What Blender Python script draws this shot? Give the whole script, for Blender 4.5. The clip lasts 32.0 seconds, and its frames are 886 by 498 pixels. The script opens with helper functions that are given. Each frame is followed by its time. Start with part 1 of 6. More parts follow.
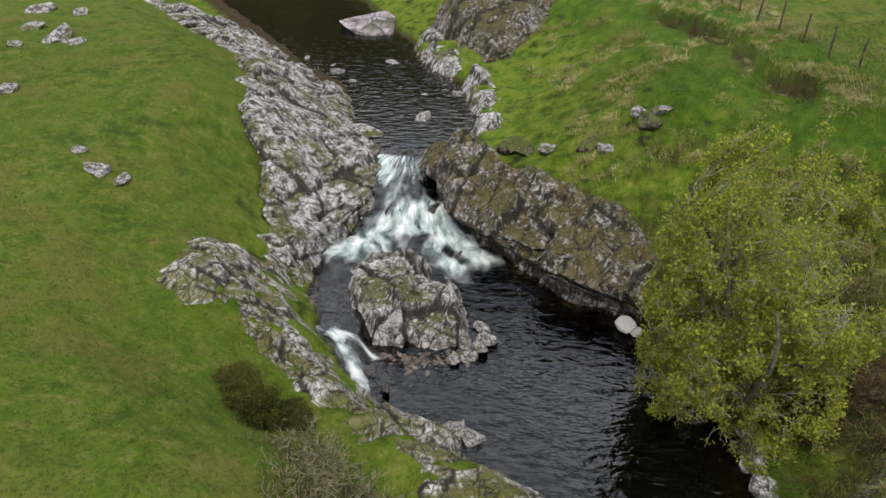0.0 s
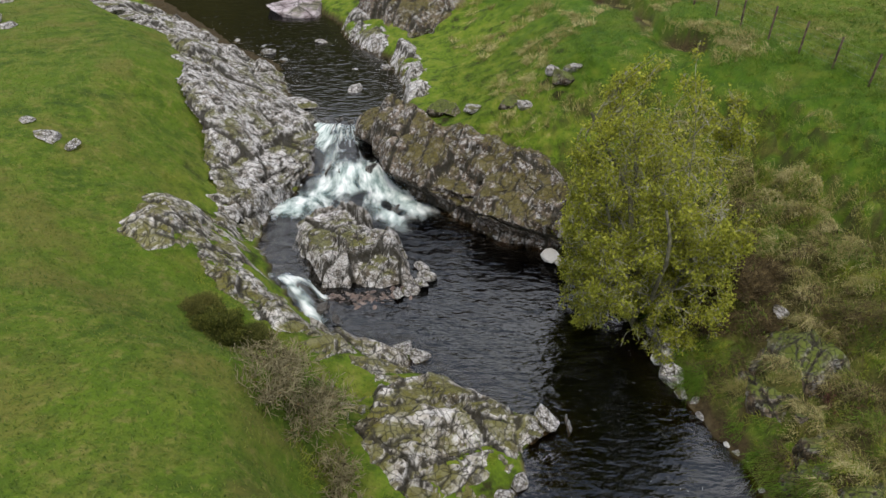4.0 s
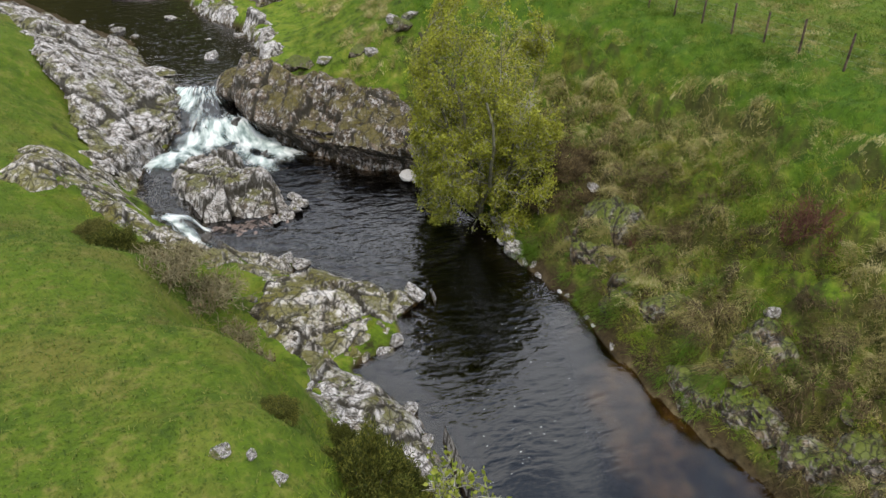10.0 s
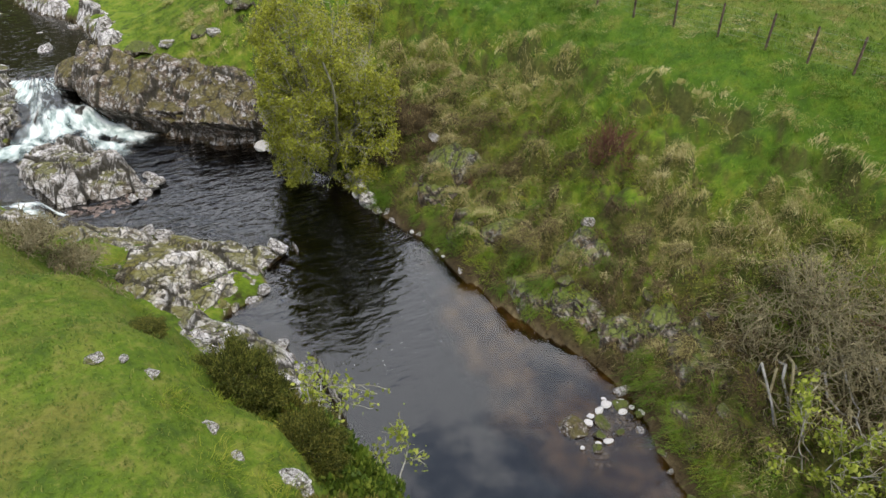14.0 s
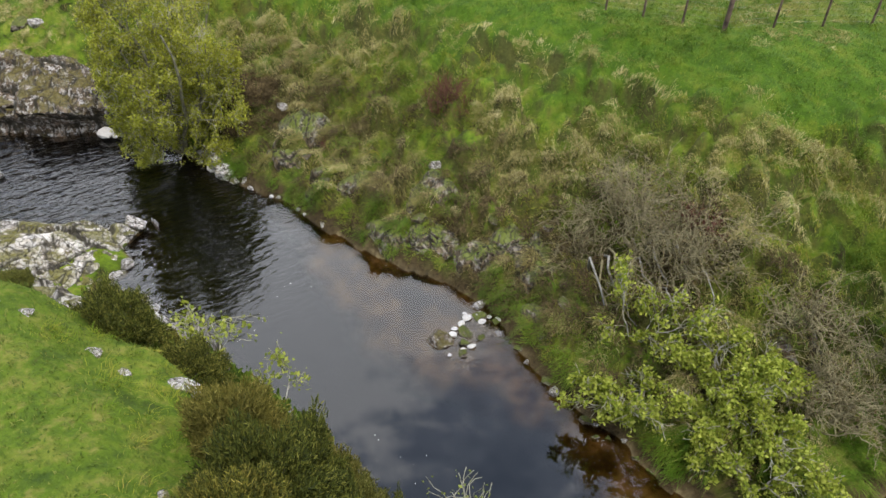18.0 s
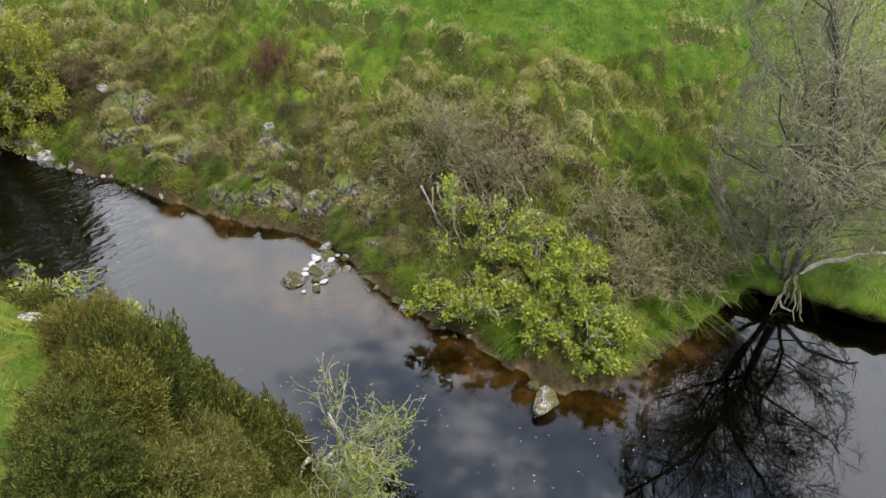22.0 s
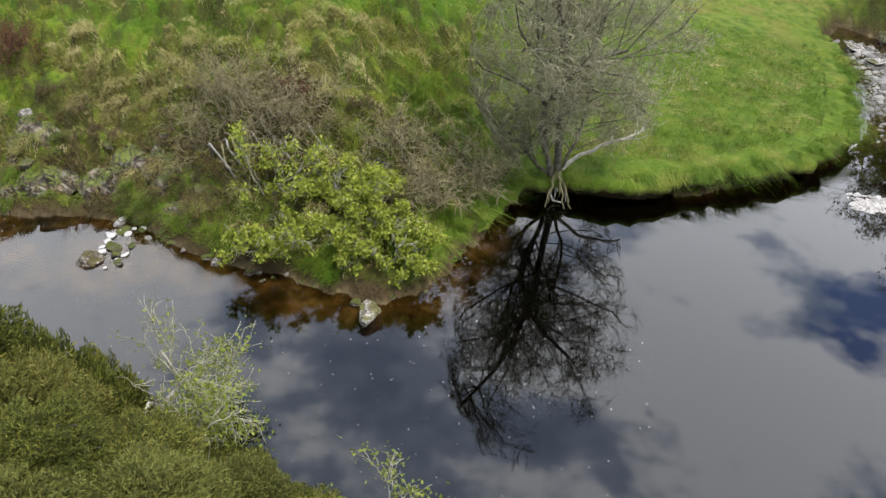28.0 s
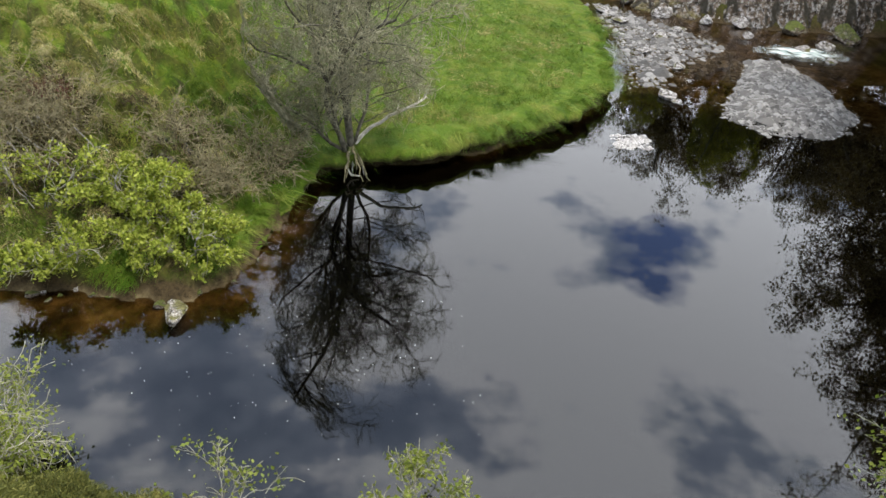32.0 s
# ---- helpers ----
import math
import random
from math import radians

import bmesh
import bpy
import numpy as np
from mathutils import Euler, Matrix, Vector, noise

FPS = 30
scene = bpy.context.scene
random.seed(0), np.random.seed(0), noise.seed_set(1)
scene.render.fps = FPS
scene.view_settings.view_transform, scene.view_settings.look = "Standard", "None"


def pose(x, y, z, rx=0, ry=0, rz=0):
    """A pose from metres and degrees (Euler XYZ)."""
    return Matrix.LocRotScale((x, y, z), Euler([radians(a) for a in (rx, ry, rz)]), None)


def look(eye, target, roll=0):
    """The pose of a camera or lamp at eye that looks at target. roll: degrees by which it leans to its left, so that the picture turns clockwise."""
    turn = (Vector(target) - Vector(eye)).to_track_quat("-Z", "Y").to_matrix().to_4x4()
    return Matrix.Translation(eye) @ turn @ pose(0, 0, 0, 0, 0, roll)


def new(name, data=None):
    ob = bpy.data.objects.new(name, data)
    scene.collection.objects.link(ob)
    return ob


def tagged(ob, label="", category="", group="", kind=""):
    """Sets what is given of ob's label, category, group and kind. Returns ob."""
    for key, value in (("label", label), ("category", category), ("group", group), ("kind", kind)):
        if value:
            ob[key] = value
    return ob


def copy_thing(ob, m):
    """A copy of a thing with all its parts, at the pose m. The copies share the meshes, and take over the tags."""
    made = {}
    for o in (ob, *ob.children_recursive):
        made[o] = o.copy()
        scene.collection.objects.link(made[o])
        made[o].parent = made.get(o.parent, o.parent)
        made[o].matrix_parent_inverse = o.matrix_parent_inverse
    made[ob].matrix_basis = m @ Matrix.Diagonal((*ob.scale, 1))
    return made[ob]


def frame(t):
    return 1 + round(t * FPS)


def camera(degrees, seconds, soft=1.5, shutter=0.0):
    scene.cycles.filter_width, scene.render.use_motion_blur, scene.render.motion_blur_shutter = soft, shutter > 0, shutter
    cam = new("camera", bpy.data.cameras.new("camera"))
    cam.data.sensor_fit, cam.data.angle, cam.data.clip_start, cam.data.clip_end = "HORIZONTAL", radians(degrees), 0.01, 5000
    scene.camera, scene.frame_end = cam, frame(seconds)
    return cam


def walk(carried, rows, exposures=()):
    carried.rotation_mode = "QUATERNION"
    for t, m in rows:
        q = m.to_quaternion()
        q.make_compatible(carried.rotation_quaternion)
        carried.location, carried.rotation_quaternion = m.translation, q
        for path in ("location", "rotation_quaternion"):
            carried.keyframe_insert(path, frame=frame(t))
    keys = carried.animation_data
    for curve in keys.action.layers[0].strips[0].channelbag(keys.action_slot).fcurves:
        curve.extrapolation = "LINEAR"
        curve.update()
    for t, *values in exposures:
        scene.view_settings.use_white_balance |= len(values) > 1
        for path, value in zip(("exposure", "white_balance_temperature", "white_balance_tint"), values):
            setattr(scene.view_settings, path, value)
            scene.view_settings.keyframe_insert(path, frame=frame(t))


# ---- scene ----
cam = camera(65.7, 32.0)
# seconds, place, yaw to the left of +y, pitch, roll
PATH = [
    (0, 0.001, -0.001, 13.687, 0.001, -33.350, 1.403),
    (0.5, 0.031, -0.364, 13.654, -0.598, -33.390, 1.343),
    (1, 0.009, -0.709, 13.629, -1.556, -33.393, 1.389),
    (1.5, 0.015, -1.038, 13.578, -2.201, -33.406, 1.343),
    (2, -0.040, -1.367, 13.501, -2.919, -33.382, 1.351),
    (2.5, -0.027, -1.665, 13.453, -3.565, -33.418, 1.258),
    (3, -0.047, -1.972, 13.446, -4.437, -33.483, 1.279),
    (3.5, -0.056, -2.276, 13.443, -5.321, -33.577, 1.237),
    (5.5, -0.163, -3.517, 13.224, -8.667, -33.604, 1.134),
    (6, -0.199, -3.860, 13.217, -9.680, -33.710, 1.008),
    (6.5, -0.214, -4.209, 13.202, -10.566, -33.808, 0.865),
    (7, -0.254, -4.570, 13.156, -11.530, -33.848, 0.857),
    (7.5, -0.329, -4.894, 13.045, -12.609, -33.764, 0.949),
    (8, -0.350, -5.224, 13.060, -13.654, -33.885, 0.907),
    (8.5, -0.359, -5.544, 13.073, -14.678, -34.041, 0.798),
    (9, -0.326, -5.910, 13.023, -15.673, -34.078, 0.677),
    (9.5, -0.325, -6.261, 13.004, -16.859, -34.170, 0.648),
    (10, -0.311, -6.634, 12.998, -17.950, -34.278, 0.598),
    (10.5, -0.289, -6.973, 12.982, -18.992, -34.396, 0.483),
    (11, -0.266, -7.308, 13.014, -20.096, -34.595, 0.413),
    (11.5, -0.266, -7.626, 13.020, -21.331, -34.707, 0.469),
    (12, -0.269, -7.929, 13.003, -22.637, -34.799, 0.529),
    (12.5, -0.265, -8.254, 12.980, -24.277, -34.871, 0.546),
    (13, -0.271, -8.565, 12.949, -26.150, -34.907, 0.643),
    (13.5, -0.313, -8.888, 12.927, -28.023, -34.937, 0.664),
    (14, -0.438, -9.168, 12.887, -29.794, -34.929, 0.752),
    (14.5, -0.576, -9.413, 12.848, -31.491, -34.942, 0.785),
    (16.5, -1.043, -10.341, 12.659, -38.260, -35.189, 1.054),
    (17, -1.149, -10.537, 12.614, -39.848, -35.214, 1.138),
    (17.5, -1.292, -10.781, 12.538, -41.505, -35.128, 1.311),
    (18, -1.415, -11.057, 12.459, -43.058, -35.048, 1.383),
    (18.5, -1.537, -11.324, 12.382, -44.683, -35.014, 1.465),
    (19, -1.646, -11.578, 12.274, -46.509, -34.919, 1.521),
    (19.5, -1.767, -11.856, 12.190, -48.611, -34.858, 1.615),
    (20, -1.936, -12.125, 12.137, -50.701, -34.881, 1.682),
    (20.5, -2.130, -12.350, 12.040, -52.768, -34.803, 1.764),
    (21, -2.341, -12.536, 11.967, -54.628, -34.807, 1.886),
    (21.5, -2.542, -12.686, 11.899, -56.121, -34.848, 2.016),
    (22, -2.743, -12.825, 11.821, -57.466, -34.810, 2.065),
    (22.5, -2.938, -12.912, 11.761, -59.294, -34.841, 2.175),
    (23, -3.090, -12.984, 11.666, -61.437, -34.798, 2.239),
    (23.5, -3.264, -13.030, 11.605, -63.605, -34.799, 2.380),
    (24, -3.406, -13.058, 11.506, -65.282, -34.747, 2.428),
    (24.5, -3.549, -13.070, 11.415, -67.089, -34.707, 2.537),
    (25, -3.657, -13.164, 11.375, -68.661, -34.744, 2.439),
    (25.5, -3.760, -13.273, 11.357, -69.846, -34.795, 2.357),
    (27.5, -4.314, -13.483, 11.168, -75.697, -34.847, 2.595),
    (28, -4.446, -13.522, 11.106, -77.479, -34.848, 2.705),
    (28.5, -4.580, -13.596, 11.025, -79.258, -34.788, 2.798),
    (29, -4.682, -13.668, 11.031, -81.284, -34.918, 3.014),
    (29.5, -4.795, -13.716, 11.007, -83.365, -34.970, 3.171),
    (30, -4.874, -13.784, 10.951, -85.561, -34.923, 3.281),
    (30.5, -4.932, -13.875, 10.936, -87.837, -34.910, 3.339),
    (31, -4.904, -13.860, 10.867, -90.294, -34.848, 3.577),
    (31.5, -4.900, -13.896, 10.818, -91.529, -34.787, 3.638),
    (32, -4.948, -14.014, 10.862, -95.456, -34.690, 3.832),
]
EXPOSURES = [(0, -0.88), (3, -0.83), (6, -0.72), (9, -0.60), (13, -0.43), (19, -0.14), (25, 0.03), (32, 0.02)]
walk(cam, [(t, pose(x, y, z, 0, 0, yaw) @ pose(0, 0, 0, 90 + pitch, 0, 0) @ pose(0, 0, 0, 0, 0, roll)) for t, x, y, z, yaw, pitch, roll in PATH], EXPOSURES)

# ---- world and light ----
SUN_AZ, SUN_EL = radians(205), radians(66)
BLUE_GAP = (0.735, -0.375, 0.563)
world = bpy.data.worlds.new("sky")
scene.world = world
world.use_nodes = True
wn, wl = world.node_tree.nodes, world.node_tree.links
wn.clear()
w_out = wn.new("ShaderNodeOutputWorld")
w_sky = wn.new("ShaderNodeTexSky")
w_sky.sky_type = "NISHITA"
w_sky.sun_disc = False
w_sky.sun_elevation, w_sky.sun_rotation = SUN_EL, SUN_AZ
w_bg = wn.new("ShaderNodeBackground")
w_bg.inputs["Strength"].default_value = 0.11
w_co = wn.new("ShaderNodeTexCoord")
w_map = wn.new("ShaderNodeMapping")
w_map.inputs["Scale"].default_value = (1.0, 1.0, 2.2)
w_map.inputs["Location"].default_value = (0.35, 0.1, 0.0)
w_noise = wn.new("ShaderNodeTexNoise")
w_noise.inputs["Scale"].default_value = 4.2
w_noise.inputs["Detail"].default_value = 7
w_noise.inputs["Roughness"].default_value = 0.55
w_cover = wn.new("ShaderNodeValToRGB")
w_cover.color_ramp.elements[0].position, w_cover.color_ramp.elements[1].position = 0.36, 0.44
w_tone = wn.new("ShaderNodeTexNoise")
w_tone.inputs["Scale"].default_value = 4.0
w_tone.inputs["Detail"].default_value = 7
w_tone.inputs["Roughness"].default_value = 0.6
w_cloud = wn.new("ShaderNodeValToRGB")
w_cloud.color_ramp.elements[0].position, w_cloud.color_ramp.elements[0].color = 0.42, (7.4, 9.2, 12.8, 1)
w_cloud.color_ramp.elements[1].position, w_cloud.color_ramp.elements[1].color = 0.60, (28.5, 29.5, 31.5, 1)
w_half = w_cloud.color_ramp.elements.new(0.515)
w_half.color = (11.6, 13.6, 17.6, 1)
w_mix = wn.new("ShaderNodeMix")
w_mix.data_type = "RGBA"
wl.new(w_co.outputs["Generated"], w_map.inputs["Vector"])
wl.new(w_map.outputs[0], w_noise.inputs["Vector"])
wl.new(w_map.outputs[0], w_tone.inputs["Vector"])
w_gap = wn.new("ShaderNodeVectorMath")
w_gap.operation = "DISTANCE"
w_gap.inputs[1].default_value = BLUE_GAP
wl.new(w_co.outputs["Generated"], w_gap.inputs[0])
w_dent = wn.new("ShaderNodeMapRange")
w_dent.inputs["From Min"].default_value, w_dent.inputs["From Max"].default_value = 0.0, 0.15
w_dent.inputs["To Min"].default_value, w_dent.inputs["To Max"].default_value = -0.17, 0.13
wl.new(w_gap.outputs["Value"], w_dent.inputs["Value"])
w_sum = wn.new("ShaderNodeMath")
w_sum.operation = "ADD"
wl.new(w_noise.outputs["Fac"], w_sum.inputs[0])
wl.new(w_dent.outputs[0], w_sum.inputs[1])
w_north = wn.new("ShaderNodeSeparateXYZ")
wl.new(w_co.outputs["Generated"], w_north.inputs[0])
w_thin = wn.new("ShaderNodeMapRange")
w_thin.inputs["From Min"].default_value, w_thin.inputs["From Max"].default_value = 0.35, 0.8
w_thin.inputs["To Min"].default_value, w_thin.inputs["To Max"].default_value = 0.0, -0.12
wl.new(w_north.outputs["Y"], w_thin.inputs["Value"])
w_open = wn.new("ShaderNodeMath")
w_open.operation = "ADD"
wl.new(w_sum.outputs[0], w_open.inputs[0])
wl.new(w_thin.outputs[0], w_open.inputs[1])
wl.new(w_open.outputs[0], w_cover.inputs[0])
w_east = wn.new("ShaderNodeMath")
w_east.operation = "ADD"
w_tilt = wn.new("ShaderNodeVectorMath")
w_tilt.operation = "DOT_PRODUCT"
w_tilt.inputs[1].default_value = (0.12, -0.19, -0.06)
wl.new(w_co.outputs["Generated"], w_tilt.inputs[0])
w_lift = wn.new("ShaderNodeMath")
w_lift.operation = "ADD"
w_lift.inputs[1].default_value = 0.025
wl.new(w_tilt.outputs["Value"], w_lift.inputs[0])
wl.new(w_lift.outputs[0], w_east.inputs[0])
wl.new(w_tone.outputs["Fac"], w_east.inputs[1])
w_veil = wn.new("ShaderNodeMapRange")
w_veil.inputs["From Min"].default_value, w_veil.inputs["From Max"].default_value = 0.40, 0.75
w_veil.inputs["To Min"].default_value, w_veil.inputs["To Max"].default_value = 0.0, 0.48
wl.new(w_north.outputs["Y"], w_veil.inputs["Value"])
w_full = wn.new("ShaderNodeMath")
w_full.operation = "ADD"
wl.new(w_east.outputs[0], w_full.inputs[0])
wl.new(w_veil.outputs[0], w_full.inputs[1])
wl.new(w_full.outputs[0], w_cloud.inputs[0])
wl.new(w_cover.outputs[0], w_mix.inputs[0])
w_blue = wn.new("ShaderNodeMix")
w_blue.data_type, w_blue.blend_type = "RGBA", "MULTIPLY"
w_blue.inputs[0].default_value, w_blue.inputs[7].default_value = 1.0, (2.6, 2.6, 3.2, 1)
w_blue.clamp_result = False
wl.new(w_sky.outputs[0], w_blue.inputs[6])
wl.new(w_blue.outputs[2], w_mix.inputs[6])
wl.new(w_cloud.outputs[0], w_mix.inputs[7])
wl.new(w_mix.outputs[2], w_bg.inputs["Color"])
wl.new(w_bg.outputs[0], w_out.inputs["Surface"])

sun = new("sun", bpy.data.lights.new("sun", "SUN"))
sun.data.energy, sun.data.angle, sun.data.color = 3.9, radians(10), (1.0, 0.97, 0.90)
sun_from = Vector((math.sin(SUN_AZ) * math.cos(SUN_EL), math.cos(SUN_AZ) * math.cos(SUN_EL), math.sin(SUN_EL)))
sun.matrix_world = look(tuple(sun_from * 60), (0, 0, 0))


# ---- materials ----
def material(name, rough=0.9, spec=0.3):
    m = bpy.data.materials.new(name)
    m.use_nodes = True
    b = m.node_tree.nodes["Principled BSDF"]
    b.inputs["Roughness"].default_value = rough
    b.inputs["Specular IOR Level"].default_value = spec
    return m, m.node_tree.nodes, m.node_tree.links, b


def coords(n):
    return n.new("ShaderNodeTexCoord").outputs["Object"]


def noise_fac(n, l, vec, scale, detail=4, rough=0.55):
    t = n.new("ShaderNodeTexNoise")
    t.inputs["Scale"].default_value, t.inputs["Detail"].default_value, t.inputs["Roughness"].default_value = scale, detail, rough
    l.new(vec, t.inputs["Vector"])
    return t.outputs["Fac"]


def ramp(n, l, fac, stops):
    r = n.new("ShaderNodeValToRGB")
    e = r.color_ramp.elements
    while len(e) < len(stops):
        e.new(0.5)
    for k, (p, c) in zip(e, stops):
        k.position, k.color = p, (*c, 1) if len(c) == 3 else c
    l.new(fac, r.inputs[0])
    return r.outputs[0]


def mixed(n, l, fac, a, b, blend="MIX"):
    m = n.new("ShaderNodeMix")
    m.data_type, m.blend_type = "RGBA", blend
    for sock, v in ((0, fac), (6, a), (7, b)):
        if isinstance(v, (int, float)):
            m.inputs[sock].default_value = v
        elif isinstance(v, tuple):
            m.inputs[sock].default_value = (*v, 1)
        else:
            l.new(v, m.inputs[sock])
    return m.outputs[2]


def attribute(n, name):
    a = n.new("ShaderNodeAttribute")
    a.attribute_name = name
    return a.outputs["Fac"]


def bumped(n, l, b, height, strength=0.5, distance=0.05):
    k = n.new("ShaderNodeBump")
    k.inputs["Strength"].default_value, k.inputs["Distance"].default_value = strength, distance
    l.new(height, k.inputs["Height"])
    l.new(k.outputs[0], b.inputs["Normal"])


def g3(v):
    return (v, v, v)


def make_ground():
    m, n, l, b = material("meadow_and_bed", 0.95, 0.15)
    c = coords(n)
    big, mid, fine = noise_fac(n, l, c, 0.22, 3), noise_fac(n, l, c, 1.6, 6, 0.65), noise_fac(n, l, c, 9.0, 5, 0.7)
    sward = ramp(n, l, mid, [(0.34, (0.030, 0.054, 0.006)), (0.48, (0.070, 0.108, 0.008)), (0.64, (0.128, 0.138, 0.022))])
    sward = mixed(n, l, ramp(n, l, big, [(0.35, g3(0)), (0.65, g3(0.7))]), sward, (0.078, 0.122, 0.008))
    sward = mixed(n, l, ramp(n, l, noise_fac(n, l, c, 0.55, 4), [(0.50, g3(0)), (0.64, g3(0.75))]), sward, (0.118, 0.108, 0.022))
    lush = ramp(n, l, mid, [(0.3, (0.025, 0.055, 0.004)), (0.5, (0.051, 0.099, 0.005)), (0.72, (0.105, 0.132, 0.012))])
    sward = mixed(n, l, ramp(n, l, noise_fac(n, l, c, 3.2, 5, 0.7), [(0.54, g3(0)), (0.66, g3(0.55))]), sward, (0.165, 0.140, 0.040))
    sward = mixed(n, l, ramp(n, l, noise_fac(n, l, c, 5.5, 3, 0.6), [(0.28, g3(0.45)), (0.38, g3(0))]), sward, (0.050, 0.045, 0.012))
    grass = mixed(n, l, attribute(n, "lush"), sward, lush)
    wild = ramp(n, l, mid, [(0.32, (0.022, 0.015, 0.006)), (0.38, (0.042, 0.064, 0.006)), (0.48, (0.088, 0.136, 0.008)), (0.62, (0.150, 0.168, 0.020)), (0.76, (0.24, 0.20, 0.070))])
    grass = mixed(n, l, attribute(n, "wild"), grass, wild)
    grass = mixed(n, l, ramp(n, l, fine, [(0.3, g3(0.55)), (0.52, g3(0.0))]), grass, (0.03, 0.05, 0.01))
    # bare earth brown; on steep knob faces it also paints in shade
    earth_shade = ramp(n, l, fine, [(0.3, (0.016, 0.011, 0.005)), (0.7, (0.070, 0.048, 0.021))])
    grass = mixed(n, l, attribute(n, "earth_shade"), grass, earth_shade)
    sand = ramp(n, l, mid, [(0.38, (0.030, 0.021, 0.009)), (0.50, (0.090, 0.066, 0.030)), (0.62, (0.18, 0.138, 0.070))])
    # near-black bed colour holds the light lost in deep peaty water
    dim_bed = ramp(n, l, mid, [(0.35, (0.004, 0.004, 0.004)), (0.7, (0.010, 0.009, 0.007))])
    bed = mixed(n, l, attribute(n, "deep"), sand, dim_bed)
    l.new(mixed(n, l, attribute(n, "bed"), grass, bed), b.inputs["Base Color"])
    bumped(n, l, b, mixed(n, l, 0.5, mid, fine), 0.9, 0.12)
    return m


def make_rock(name, pale, mid_c, dark, moss, lichen=0.5, mossy_from=0.5, stain=(0.10, 0.075, 0.045)):
    m, n, l, b = material(name, 0.85, 0.3)
    c = coords(n)
    big, mid, fine = noise_fac(n, l, c, 0.75, 4), noise_fac(n, l, c, 2.3, 8, 0.62), noise_fac(n, l, c, 17.0, 5, 0.7)
    warp = n.new("ShaderNodeTexNoise")
    warp.inputs["Scale"].default_value, warp.inputs["Detail"].default_value = 1.6, 3
    l.new(c, warp.inputs["Vector"])
    bent = mixed(n, l, 0.35, c, warp.outputs["Color"], "ADD")
    base = ramp(n, l, mid, [(0.34, dark), (0.43, mid_c), (0.53, pale), (0.70, tuple(min(0.62, q * 1.25) for q in pale))])
    base = mixed(n, l, ramp(n, l, noise_fac(n, l, c, 1.3, 4), [(0.50, g3(0)), (0.60, g3(0.75))]), base, stain)
    base = mixed(n, l, ramp(n, l, fine, [(0.36, g3(0.55)), (0.48, g3(0.0))]), base, dark)
    base = mixed(n, l, ramp(n, l, noise_fac(n, l, c, 3.6, 6, 0.68), [(0.53, g3(0)), (0.58, g3(0.8))]), base, tuple(q * 0.9 for q in dark))
    spots = ramp(n, l, noise_fac(n, l, c, 5.0, 6, 0.72), [(0.51, g3(0)), (0.555, g3(lichen))])
    base = mixed(n, l, spots, base, (0.58, 0.555, 0.53))
    seams = None
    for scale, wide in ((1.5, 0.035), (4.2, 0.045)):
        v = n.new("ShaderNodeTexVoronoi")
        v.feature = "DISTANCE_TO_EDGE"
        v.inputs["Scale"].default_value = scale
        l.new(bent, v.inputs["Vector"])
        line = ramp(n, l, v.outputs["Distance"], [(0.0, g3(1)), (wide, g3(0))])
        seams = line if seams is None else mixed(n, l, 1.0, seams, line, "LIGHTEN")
    geo = n.new("ShaderNodeNewGeometry")
    sep = n.new("ShaderNodeSeparateXYZ")
    l.new(geo.outputs["Normal"], sep.inputs[0])
    up = ramp(n, l, sep.outputs["Z"], [(0.45, g3(0)), (0.8, g3(1))])
    mossy = mixed(n, l, 1.0, ramp(n, l, big, [(mossy_from, g3(0)), (mossy_from + 0.07, g3(0.9))]), up, "MULTIPLY")
    base = mixed(n, l, mossy, base, mixed(n, l, fine, tuple(q * 0.5 for q in moss), tuple(q * 1.4 for q in moss)))
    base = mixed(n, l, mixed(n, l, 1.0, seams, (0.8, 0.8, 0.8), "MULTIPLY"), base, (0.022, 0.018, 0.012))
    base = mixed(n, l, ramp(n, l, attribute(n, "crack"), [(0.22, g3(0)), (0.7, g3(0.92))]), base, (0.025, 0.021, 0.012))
    l.new(base, b.inputs["Base Color"])
    relief = mixed(n, l, 0.45, mixed(n, l, 0.5, mid, fine), mixed(n, l, 1.0, (1, 1, 1), seams, "SUBTRACT"))
    bumped(n, l, b, relief, 0.8, 0.07)
    return m


